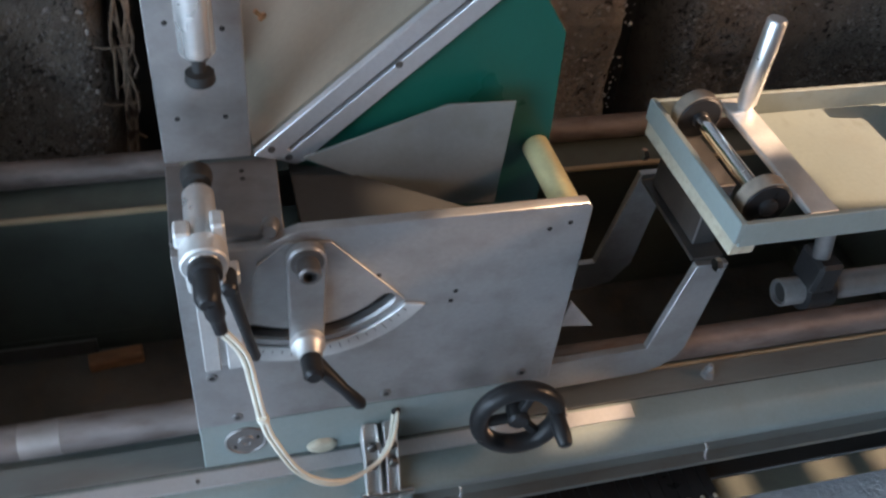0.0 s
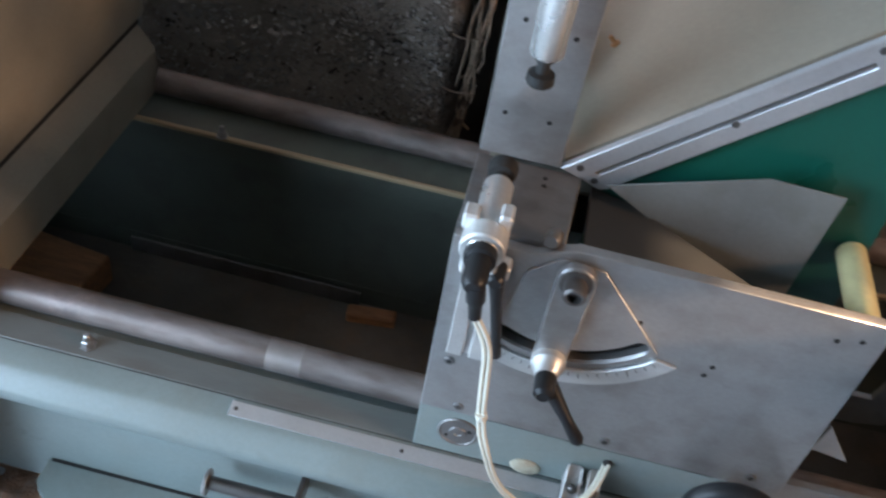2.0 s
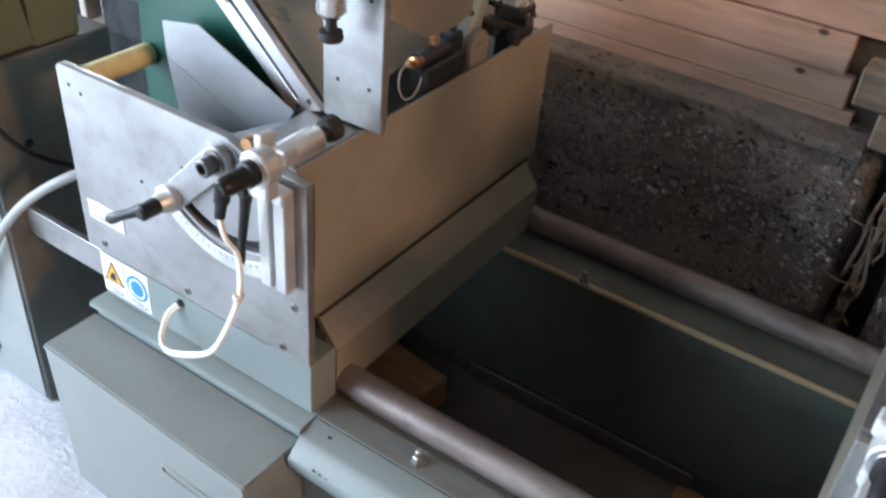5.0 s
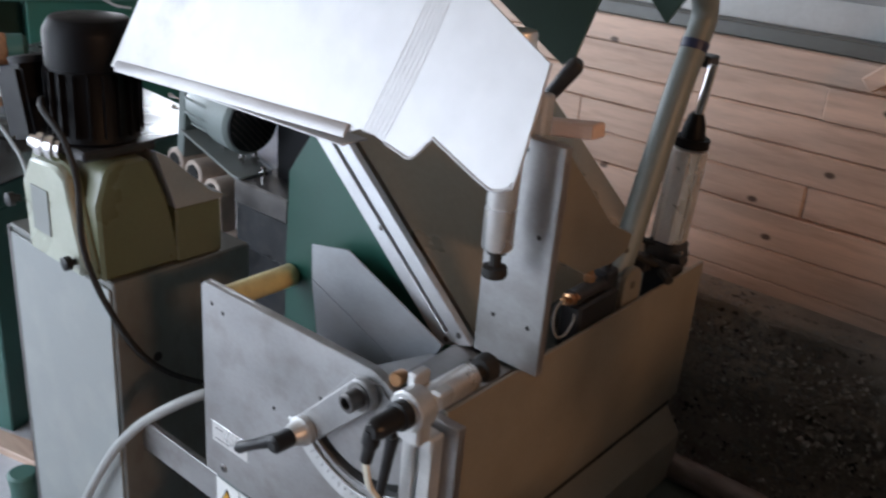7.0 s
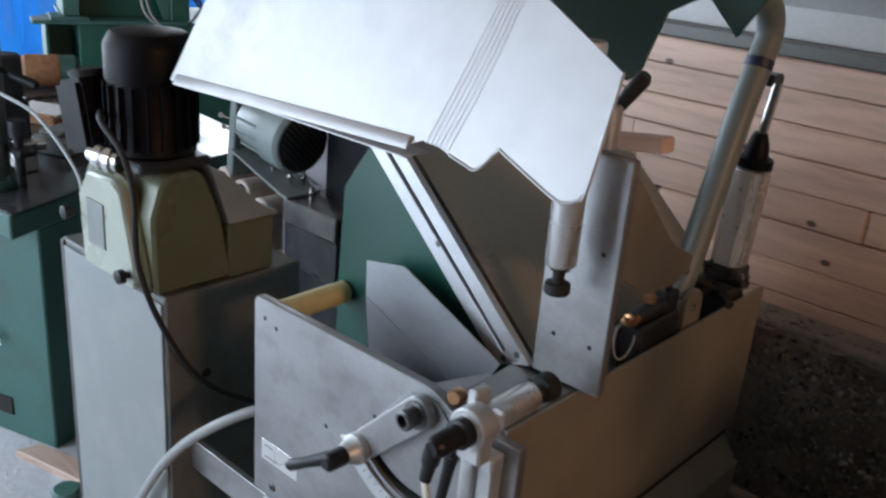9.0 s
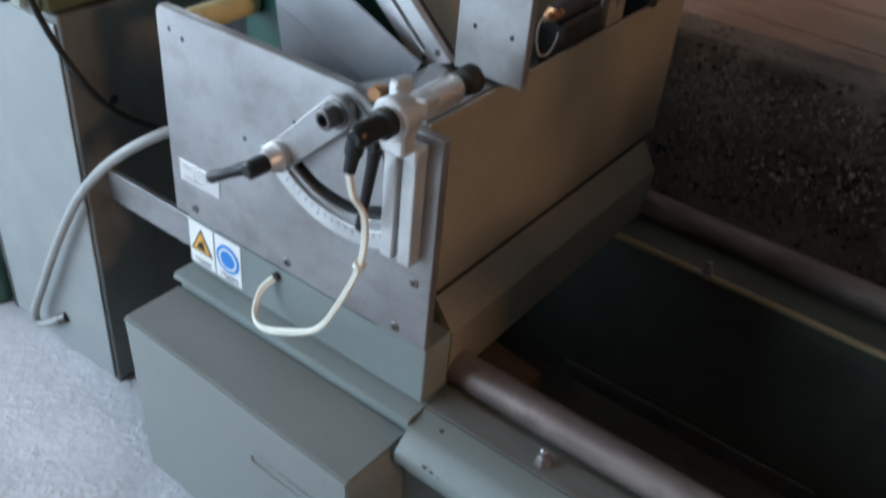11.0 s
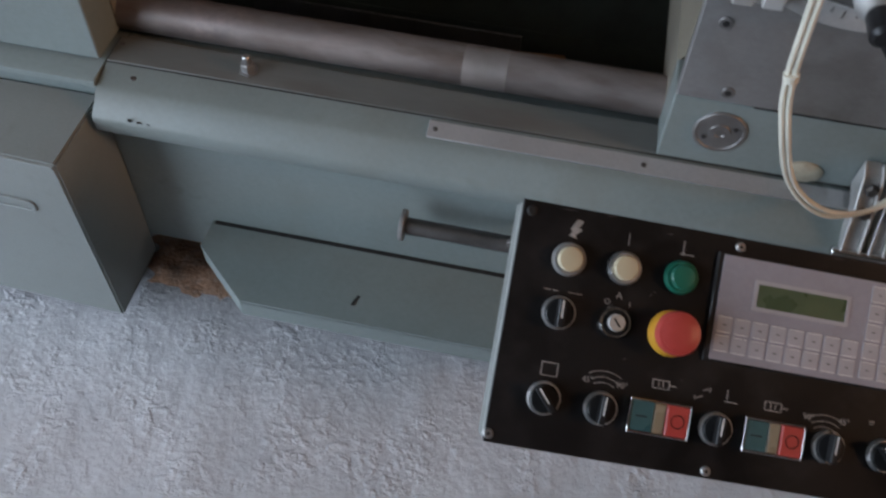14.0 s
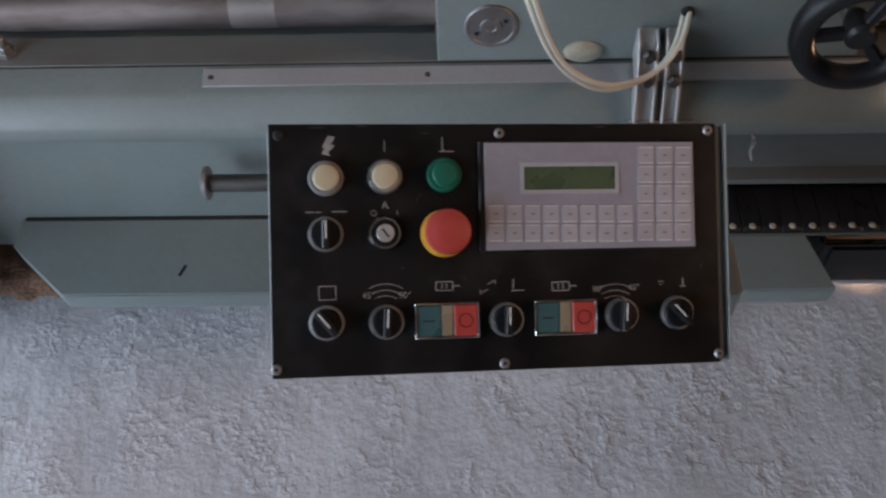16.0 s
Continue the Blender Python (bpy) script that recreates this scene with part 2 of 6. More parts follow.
crumbs(CONCRETE, 60, 0.58, 0.64, -0.010, (0.07, 0.06, 0.055), 11)


def smudges(m, scale, lo, hi, tint, patch, amount):
    """Rubbed grey marks: fine noise that shows only inside larger patches."""
    t = m.node_tree
    b = t.nodes["Principled BSDF"]
    tc = t.nodes.new("ShaderNodeTexCoord")
    sock = None
    for sc, a, z in ((scale, lo, hi), (patch, 0.50, 0.68)):
        n = t.nodes.new("ShaderNodeTexNoise")
        n.inputs["Scale"].default_value, n.inputs["Detail"].default_value, n.inputs["Roughness"].default_value = sc, 6, 0.65
        t.links.new(tc.outputs["Object"], n.inputs["Vector"])
        r = t.nodes.new("ShaderNodeMapRange")
        r.inputs[1].default_value, r.inputs[2].default_value = a, z
        t.links.new(n.outputs[0], r.inputs[0])
        if sock is None:
            r.inputs[4].default_value = amount
            sock = r.outputs[0]
        else:
            p = t.nodes.new("ShaderNodeMath")
            p.operation = "MULTIPLY"
            t.links.new(sock, p.inputs[0])
            t.links.new(r.outputs[0], p.inputs[1])
            sock = p.outputs[0]
    mx = t.nodes.new("ShaderNodeMix")
    mx.data_type = "RGBA"
    mx.inputs[7].default_value = (*tint, 1)
    t.links.new(sock, mx.inputs[0])
    t.links.new(b.inputs["Base Color"].links[0].from_socket, mx.inputs[6])
    t.links.new(mx.outputs[2], b.inputs["Base Color"])


smudges(HOOD, 14, 0.44, 0.70, (0.31, 0.28, 0.275), 2.6, 0.7)
smudges(STEEL, 30, 0.46, 0.70, (0.15, 0.12, 0.105), 5.0, 0.55)
smudges(PAINT, 40, 0.55, 0.72, (0.10, 0.095, 0.08), 4.0, 0.5)
smudges(RAIL, 22, 0.45, 0.70, (0.36, 0.27, 0.25), 6.0, 0.6)
smudges(BOXGREY, 45, 0.55, 0.72, (0.12, 0.115, 0.10), 3.0, 0.35)
PLASTER = mat("plaster", (0.15, 0.14, 0.13), 0.85, 0, 0.12, 3, 0.2, 40)
TARP = mat("blue_tarp", (0.02, 0.24, 0.62), 0.42, 0, 0.2, 5, 0.15, 25)
WINDOWFRAME = mat("window_paint", (0.55, 0.57, 0.57), 0.5, 0, 0.1, 8, 0.05, 100)
CREAMBUTTON = mat("cream_button", (0.54, 0.47, 0.32), 0.35, 0, 0.04, 20, 0.0)
GREENBUTTON = mat("green_button", (0.006, 0.13, 0.085), 0.35, 0, 0.04, 20, 0.0)
REDBUTTON = mat("red_button", (0.50, 0.065, 0.055), 0.4, 0, 0.05, 20, 0.0)
YELLOW = mat("yellow_ring", (0.70, 0.36, 0.04), 0.4, 0, 0.05, 20, 0.0)
BLUE = mat("blue_print", (0.02, 0.22, 0.60), 0.5, 0, 0.04, 20, 0.0)
WHITE = mat("white_print", (0.78, 0.78, 0.76), 0.5, 0, 0.05, 30, 0.0)
WORNWHITE = mat("worn_white_print", (0.30, 0.29, 0.28), 0.55, 0, 0.2, 120, 0.0)
MEMBRANE = mat("membrane", (0.33, 0.325, 0.37), 0.42, 0, 0.06, 10, 0.02, 200, dirt=(0.22, 0.20, 0.20), dirt_amount=0.35)
KEY = mat("membrane_key", (0.43, 0.42, 0.45), 0.42, 0, 0.06, 20, 0.0, dirt=(0.40, 0.38, 0.38), dirt_amount=0.3)
LCD = mat("lcd", (0.075, 0.11, 0.06), 0.3, 0, 0.1, 30, 0.0)
AMBER = mat("dim_lens", (0.30, 0.25, 0.17), 0.3, 0, 0.05, 20, 0.0)
TEAL = mat("teal_button", (0.05, 0.13, 0.14), 0.35, 0, 0.08, 20, 0.0)


# ---- mesh helpers ----
def box(x0, x1, y0, y1, z0, z1, bev=0.0015, seg=1):
    bm = bmesh.new()
    bmesh.ops.create_cube(bm, size=1)
    for v in bm.verts:
        v.co = Vector(((x0 + x1) / 2 + v.co.x * (x1 - x0), (y0 + y1) / 2 + v.co.y * (y1 - y0), (z0 + z1) / 2 + v.co.z * (z1 - z0)))
    if bev:
        bev = min(bev, abs(x1 - x0) / 3, abs(y1 - y0) / 3, abs(z1 - z0) / 3)
        bmesh.ops.bevel(bm, geom=bm.edges[:], offset=bev, segments=seg, affect="EDGES")
    return bm


def place(axis, p, a):
    return Vector((a, p[0], p[1])) if axis == "x" else Vector((p[0], a, p[1])) if axis == "y" else Vector((p[0], p[1], a))


def prism(outer, axis, a, b, holes=(), bev=0.0):
    """A flat polygon across the axis, with holes, thickened from a to b."""
    bm = bmesh.new()
    edges = []
    for loop in (outer, *holes):
        vs = [bm.verts.new(place(axis, p, a)) for p in loop]
        edges += [bm.edges.new((vs[i], vs[(i + 1) % len(vs)])) for i in range(len(vs))]
    if holes:
        bmesh.ops.triangle_fill(bm, edges=edges, use_beauty=True)
    else:
        bm.faces.new(bm.verts[:])
    step = place(axis, (0, 0), b - a)
    out = bmesh.ops.extrude_face_region(bm, geom=bm.faces[:])
    bmesh.ops.translate(bm, vec=step, verts=[g for g in out["geom"] if isinstance(g, bmesh.types.BMVert)])
    bmesh.ops.recalc_face_normals(bm, faces=bm.faces[:])
    if bev:
        sharp = [e for e in bm.edges if len(e.link_faces) == 2 and e.calc_face_angle(0) > 0.5]
        bmesh.ops.bevel(bm, geom=sharp, offset=bev, segments=1, affect="EDGES")
    return bm


def lathe(p, q, profile, seg=28):
    """Turns (distance along p to q in metres, radius) pairs about the line from p towards q."""
    p, q = Vector(p), Vector(q)
    d = (q - p).normalized()
    s = d.orthogonal().normalized()
    c = d.cross(s)
    bm = bmesh.new()
    rings = []
    for h, r in profile:
        rings.append([bm.verts.new(p + d * h + (s * math.cos(k * math.tau / seg) + c * math.sin(k * math.tau / seg)) * max(r, 1e-5)) for k in range(seg)])
    for r0, r1 in zip(rings, rings[1:]):
        for k in range(seg):
            bm.faces.new((r0[k], r0[(k + 1) % seg], r1[(k + 1) % seg], r1[k]))
    bm.faces.new(rings[0][::-1])
    bm.faces.new(rings[-1])
    return bm


def cyl(p, q, r, bev=0.001, seg=28):
    n = (Vector(q) - Vector(p)).length
    return lathe(p, q, [(0, r - bev), (bev, r), (n - bev, r), (n, r - bev)], seg)


def pipe(points, r, seg=10, steps=8, closed_ends=True):
    """A round tube along a smooth line through the points."""
    pts = [Vector(p) for p in points]
    line = []
    for i in range(len(pts) - 1):
        a, b, c, d = pts[max(i - 1, 0)], pts[i], pts[i + 1], pts[min(i + 2, len(pts) - 1)]
        for k in range(steps):
            u = k / steps
            line.append(0.5 * (2 * b + (c - a) * u + (2 * a - 5 * b + 4 * c - d) * u * u + (3 * b - a - 3 * c + d) * u ** 3))
    line.append(pts[-1])
    bm = bmesh.new()
    up = (line[1] - line[0]).orthogonal().normalized()
    rings = []
    for i, p in enumerate(line):
        d = (line[min(i + 1, len(line) - 1)] - line[max(i - 1, 0)]).normalized()
        up = (up - d * up.dot(d)).normalized()
        side = d.cross(up)
        rings.append([bm.verts.new(p + (up * math.cos(k * math.tau / seg) + side * math.sin(k * math.tau / seg)) * r) for k in range(seg)])
    for r0, r1 in zip(rings, rings[1:]):
        for k in range(seg):
            bm.faces.new((r0[k], r0[(k + 1) % seg], r1[(k + 1) % seg], r1[k]))
    bm.faces.new(rings[0][::-1])
    bm.faces.new(rings[-1])
    return bm


def join(*bms):
    out = bmesh.new()
    for b in bms:
        me = bpy.data.meshes.new("tmp")
        b.to_mesh(me)
        out.from_mesh(me)
        bpy.data.meshes.remove(me)
        b.free()
    return out


def turned(bm, m):
    bm.transform(m)
    return bm


def thing(name, at, label, category, group="", kind=""):
    ob = new(name)
    ob.location = at
    ob.empty_display_size = 0.05
    return tagged(ob, label, category, group, kind)


def offset_of(ob):
    return Vector((0, 0, 0)) if ob.parent else Vector(ob.location)


def part(name, bm, material, parent=None, label="", smooth=35):
    bmesh.ops.recalc_face_normals(bm, faces=bm.faces[:])
    me = bpy.data.meshes.new(name)
    bm.to_mesh(me)
    bm.free()
    me.materials.append(material)
    if smooth:
        me.shade_smooth()
        me.set_sharp_from_angle(angle=radians(smooth))
    ob = new(name, me)
    if parent:
        ob.parent = parent
        ob.matrix_parent_inverse = Matrix.Translation(-offset_of(parent))
    if label:
        ob["label"] = label
    return ob


def solid(name, bm, material, label, category, kind="", group="", smooth=35):
    return tagged(part(name, bm, material, None, "", smooth), label, category, group, kind)


def words(text, size, m, material, parent, name="lettering"):
    cu = bpy.data.curves.new(name, "FONT")
    cu.body, cu.size, cu.align_x, cu.align_y, cu.extrude = text, size, "CENTER", "CENTER", 0.0002
    cu.materials.append(material)
    ob = new(name, cu)
    ob.parent = parent
    ob.matrix_parent_inverse = Matrix.Translation(-offset_of(parent))
    ob.matrix_basis = m
    return ob
for m_ in (BLACK, BLACKPANEL, RUBBER_VOID, MOTORBLACK):
    m_.node_tree.nodes["Principled BSDF"].inputs["Specular IOR Level"].default_value = 0.25
MOTORBLACK.node_tree.nodes["Principled BSDF"].inputs["Specular IOR Level"].default_value = 0.12
ROLLER = mat("pale_roller", (0.58, 0.47, 0.40), 0.5, 0, 0.12, 14, 0.05, 150, dirt=(0.34, 0.26, 0.22), dirt_amount=0.35)
DARK_FILL = mat("dark_brown_fill", (0.105, 0.098, 0.090), 0.9, 0, 0.4, 6, 0.4, 70, dirt=(0.16, 0.11, 0.07), dirt_amount=0.4)


def knots(m, scale, size):
    """Dark round knots scattered over a board."""
    t = m.node_tree
    tc = t.nodes.new("ShaderNodeTexCoord")
    mp = t.nodes.new("ShaderNodeMapping")
    mp.inputs["Scale"].default_value = (0.62, 1, 1)
    mp.inputs["Rotation"].default_value = (math.pi / 2, 0, 0)
    v = t.nodes.new("ShaderNodeTexVoronoi")
    v.voronoi_dimensions = "2D"
    v.inputs["Scale"].default_value = scale
    r = t.nodes.new("ShaderNodeMapRange")
    r.inputs[1].default_value, r.inputs[2].default_value, r.inputs[3].default_value, r.inputs[4].default_value = size * 0.55, size, 0.88, 0.0
    x = t.nodes.new("ShaderNodeMix")
    x.data_type = "RGBA"
    x.inputs[7].default_value = (0.055, 0.028, 0.018, 1)
    b = t.nodes["Principled BSDF"]
    old = b.inputs["Base Color"].links[0].from_socket
    t.links.new(tc.outputs["Object"], mp.inputs[0])
    t.links.new(mp.outputs[0], v.inputs["Vector"])
    t.links.new(v.outputs["Distance"], r.inputs[0])
    t.links.new(r.outputs[0], x.inputs[0])
    t.links.new(old, x.inputs[6])
    t.links.new(x.outputs[2], b.inputs["Base Color"])


knots(WOOD, 6.2, 0.050)
knots(TIMBER, 6.0, 0.09)
PALEPRINT = mat("dull_grey_print", (0.20, 0.195, 0.19), 0.5, 0, 0.2, 60, 0.0)
SCUFF = mat("scuffed_plate", (0.045, 0.043, 0.043), 0.6, 0, 0.4, 200, 0.0)
CAPCREAM = mat("dirty_cream_cap", (0.42, 0.38, 0.29), 0.5, 0, 0.1, 40, 0.05, 200, dirt=(0.2, 0.16, 0.11), dirt_amount=0.4)
CHEEK = mat("beige_grey_paint", (0.24, 0.215, 0.172), 0.45, 0, 0.08, 4, 0.04, 160, dirt=(0.13, 0.11, 0.085), dirt_amount=0.3)


# ---- the room ----
FW = -1.75
floor = solid("floor", box(-7, 3.2, -3.2, 4.2, -0.12, 0.0, 0), FLOOR, "pale grey rough trowelled concrete workshop floor", "floor", "structure")
solid("ceiling", box(-7.2, 3.4, -3.4, 4.4, 2.9, 3.05, 0), TIMBER, "dark boarded workshop ceiling", "ceiling", "structure")
# unseen wall; both openings are invented to shape the light
solid("wall_east", prism([(-3.2, 0), (4.2, 0), (4.2, 2.9), (-3.2, 2.9)], "x", 3.2, 3.4, [[(-0.335, 1.15), (0.02, 1.15), (0.02, 2.42), (-0.335, 2.42)], [(-1.30, 1.86), (-0.50, 1.86), (-0.50, 2.70), (-1.30, 2.70)]]), PLASTER,
      "plain grey unseen wall with openings added to aim sun and warm fill", "wall", "structure")
# unseen blocks added to let sun through one gap only
solid("neighbour_wall", join(box(5.0, 5.2, -0.10, 6.0, 0, 5, 0), box(5.0, 5.2, -4.0, -0.535, 0, 5, 0)), PLASTER, "added unseen blocks with a narrow gap that hold back the sun", "wall", "structure")
# unseen boards added; gap heights are set by where sun patches should land
shutter = thing("sun_mask", (3.25, -0.27, 1.15), "added unseen boards whose gaps cut the sun into patches", "shutter", kind="structure")
for a, b in ((1.198, 1.222), (1.262, 1.322), (1.350, 1.725), (2.05, 2.24), (2.36, 2.418)):
    part("board", box(3.22, 3.24, -0.334, -0.2, a, b, 0.001), TIMBER, shutter)
part("board", box(3.22, 3.24, -0.334, -0.268, 1.785, 2.049, 0.001), TIMBER, shutter)
for a, b in ((1.152, 1.80), (2.17, 2.418)):
    part("board", box(3.22, 3.24, -0.199, 0.019, a, b, 0.001), TIMBER, shutter)
solid("wall_south", join(box(-7, -4.55, -2.5, -2.3, 0, 2.9, 0), box(-4.55, -1.75, -2.5, -2.3, 2.55, 2.9, 0), box(-1.75, 3.2, -2.5, -2.3, 0, 2.9, 0)), PLASTER,
      "plain rendered wall with a wide open doorway", "wall", "structure")
solid("wall_west", join(box(-7.2, -7, -3.2, -1.6, 0, 2.9, 0), box(-7.2, -7, -1.6, 1.1, 2.6, 2.9, 0), box(-7.2, -7, 1.1, 4.2, 0, 0.95, 0), box(-7.2, -7, 1.1, 2.6, 0.95, 2.9, 0), box(-7.2, -7, 2.6, 4.05, 2.6, 2.9, 0), box(-7.2, -7, 4.05, 4.2, 0.95, 2.9, 0)), PLASTER, "plain rendered wall with an open gateway and a wide window opening", "wall", "structure")
solid("wall_far", box(-7, FW, 4.2, 4.4, 0, 2.9, 0), PLASTER, "plain grey rendered workshop wall", "wall", "structure")
solid("wall_return", box(FW, FW + 0.15, 1.16, 4.2, 0, 2.9, 0), PLASTER, "plain rendered wall end beside the planks", "wall", "structure")

# rough concrete footing: a pitted cast face with open gaps
WY, WT = 0.95, 0.665


def rough_block(x0, x1, z1, seed, top_light=True):
    nx, nz = max(4, int((x1 - x0) / 0.02)), int(z1 / 0.02)
    bm = bmesh.new()
    grid = []
    for k in range(nz + 1):
        row = []
        for i in range(nx + 1):
            x, z = x0 + (x1 - x0) * i / nx, z1 * k / nz
            p = Vector((x * 3 + seed, seed, z * 3))
            d = 0.030 * noise.fractal(p, 1.0, 2.0, 4) + 0.012 * noise.noise(p * 9) + 0.012 * abs(noise.noise(p * 22))
            band = 0.012 * math.sin(z * 21 + noise.noise(p) * 1.5)
            edge = 0.05 * (max(0, 1 - (x - x0) / 0.05) ** 2 + max(0, 1 - (x1 - x) / 0.05) ** 2)
            row.append(bm.verts.new((x, WY - d + band + edge, z)))
        grid.append(row)
    for k in range(nz):
        for i in range(nx):
            bm.faces.new((grid[k][i], grid[k][i + 1], grid[k + 1][i + 1], grid[k + 1][i]))
    back = [bm.verts.new((x, WY + 0.45, z)) for x, z in ((x0, z1), (x1, z1), (x0, 0), (x1, 0))]
    bm.faces.new([*grid[-1], back[1], back[0]])
    bm.faces.new([*(r[0] for r in grid), back[0], back[2]])
    bm.faces.new([*(r[-1] for r in grid[::-1]), back[3], back[1]])
    return bm


footing = thing("wall_north_footing", (0.5, WY, 0), "rough dark pebbly concrete footing below the planks", "wall", kind="structure")
part("cast_block", rough_block(FW, -0.185, WT, 1.3), CONCRETE, footing)
part("cast_block", rough_block(-0.10, 0.98, 0.66, 7.1), CONCRETE, footing)
part("cast_block", rough_block(1.10, 3.2, 0.63, 4.6), CONCRETE, footing)
# dark sheet set back in the gaps; their shade is in its colour
part("gap_filling", box(-0.2, 1.14, WY + 0.20, WY + 0.34, 0, 0.64, 0.004), DARK_FILL, footing, "dark sheet behind the gaps, shade put in its colour")
solid("footing_sill", join(box(FW, -0.22, WY - 0.005, WY + 0.4, WT - 0.012, WT + 0.012, 0.004), box(-0.09, 0.97, WY - 0.0, WY + 0.4, 0.655, 0.672, 0.004)), CONCRETE,
      "pale cement ledge along the footing's top", "ledge", "structure")

rng = random.Random(5)
verts, faces = [], []
base = bmesh.new()
bmesh.ops.create_icosphere(base, subdivisions=1, radius=1)
bv = [v.co.copy() for v in base.verts]
bf = [[v.index for v in f.verts] for f in base.faces]
base.free()
# thin sheet, darker and browner than the floor, within the bed's outline
solid("floor_dust", box(-1.2, 2.25, 0.109, 0.6245, 0.0, 0.003, 0), DARK_FILL, "dark brown sheet on the floor under the bed", "dust", "structure")
for _ in range(17000):
    x, z = rng.uniform(-1.6, 2.2), rng.uniform(0.02, 0.64)
    if -0.2 < x < -0.09 or 0.97 < x < 1.11:
        continue
    if noise.noise(Vector((x * 2.2, 3, z * 7))) < rng.uniform(-0.35, 0.30):
        continue
    r = rng.uniform(0.0016, 0.0042) if rng.random() < 0.93 else rng.uniform(0.0042, 0.0075)
    o, turn = len(verts), Euler((rng.random() * 6, rng.random() * 6, 0)).to_matrix()
    c = Vector((x, WY - 0.012 - rng.random() * 0.012, z))
    verts += [c + turn @ Vector((v.x * r * 1.3, v.y * r * 0.8, v.z * r)) for v in bv]
    faces += [[i + o for i in f] for f in bf]
me = bpy.data.meshes.new("footing_pebbles")
me.from_pydata([tuple(v) for v in verts], [], faces)
me.materials.append(PEBBLE)
tagged(new("footing_pebbles", me), "small pale pebbles set in the concrete footing", "pebbles", kind="stuff")

straw = [pipe([(-0.178 + rng.random() * 0.05, WY + 0.015 + rng.random() * 0.03, z), (-0.172 + rng.random() * 0.05, WY + rng.random() * 0.02, z + 0.07), (-0.165 + rng.random() * 0.05, WY + 0.02 + rng.random() * 0.03, z + 0.13 + rng.random() * 0.08)], 0.0034, 5, 3)
         for z in [0.16 + 0.025 * k for k in range(16)]]
straw += [pipe([(-0.20, WY - 0.012, z), (-0.17, WY - 0.026, z + 0.003), (-0.13, WY - 0.012, z)], 0.0018, 5, 3) for z in (0.41, 0.545)]
tagged(part("straw_wisps", join(*straw), TIMBER), "dry straw wisps hanging from the gap", "straw", kind="stuff")

# the plank wall and its window band
wall_n = thing("wall_north", (0, WY + 0.08, WT), "horizontal pine plank wall above the concrete footing", "wall", kind="structure")
# dark backing puts shade into the joints between planks
part("backing", box(FW, 3.2, WY + 0.115, WY + 0.21, 0.63, 1.176, 0), DARK_FILL, wall_n)
SEAMS = (0.636, 0.704, 0.772, 0.852, 0.921, 0.988, 1.052, 1.118, 1.176)
for k, (z0, z1) in enumerate(zip(SEAMS, SEAMS[1:])):
    cuts = [FW] + sorted(rng.uniform(-1.6, 3.0) for _ in range(2)) + [3.2]
    if k == 6:
        cuts = [FW, -0.735, 1.2, 3.2]
    for a, b in zip(cuts, cuts[1:]):
        if z1 < 0.86 and a < -0.27 < b:
            b = -0.27 - 0.02 * k
        if b - a > 0.03:
            dy = rng.uniform(-0.004, 0.004)
            part("plank", box(a + 0.0004, b - 0.0004, WY + 0.085 + dy, WY + 0.112, z0 + rng.uniform(0.0004, 0.0018), z1 - rng.uniform(0.0004, 0.0018), 0.004 if k % 2 else 0.002), WOOD, wall_n)
part("plank", box(-0.05, 1.5, WY + 0.085, WY + 0.112, WT + 0.018, WT + 0.10, 0.003), WOOD, wall_n)
part("plank", box(-0.05, 1.6, WY + 0.085, WY + 0.112, WT + 0.105, WT + 0.20, 0.003), WOOD, wall_n)
part("plaster_above", box(FW, 3.2, WY + 0.08, WY + 0.21, 2.05, 2.9, 0), PLASTER, wall_n)
for a, b in ((FW, -1.55), (1.4, 3.2)):
    part("wall_pier", box(a, b, WY + 0.08, WY + 0.21, 1.177, 2.05, 0), PLASTER, wall_n)
win = thing("window_1", (0, WY + 0.1, 1.23), "wide pale slatted window above the planks", "window", kind="structure")
part("window_sill", box(-1.55, 1.4, WY + 0.078, WY + 0.20, 1.1775, 1.206, 0.003), GRIME_SHADE_PAINT, win, "dark metal sill")
part("window_frame", join(box(-1.55, 1.4, WY + 0.12, WY + 0.15, 1.2065, 1.27, 0.002), box(-1.55, 1.4, WY + 0.12, WY + 0.15, 2.02, 2.05, 0.002),
                          *(box(x, x + 0.04, WY + 0.12, WY + 0.15, 1.27, 2.02, 0.002) for x in (-1.55, -0.1, 1.36))), WINDOWFRAME, win)
for k in range(10):
    z = 1.29 + k * 0.073
    part("slat", turned(box(-1.5, 1.35, -0.028, 0.028, -0.002, 0.002, 0.001), Matrix.Translation((0, WY + 0.10, z)) @ Matrix.Rotation(radians(-48), 4, "X")), WINDOWFRAME, win)

# leaning timbers at the right
for a, z, d in ((-0.27, WT + 0.10, 0.0), (-0.22, WT + 0.02, 0.02)):
    solid("timber_beam", box(a, a + 0.9, WY - 0.02 + d, WY + 0.06 + d, z, z + 0.07, 0.004), TIMBER, "rough sawn timber lying on the concrete footing", "timber", group="timbers on the footing")


# ---- the saw bed ----
BX0, BX1 = -1.232, 2.3
bed = thing("saw_bed", (0.3, 0.3, 0.0), "long grey-green painted steel bed of a double mitre saw", "machine bed")


def bed_profile(pts, name, a=BX0, b=BX1, material=PAINT, label=""):
    return part(name, prism(pts, "x", a, b), material, bed, label)


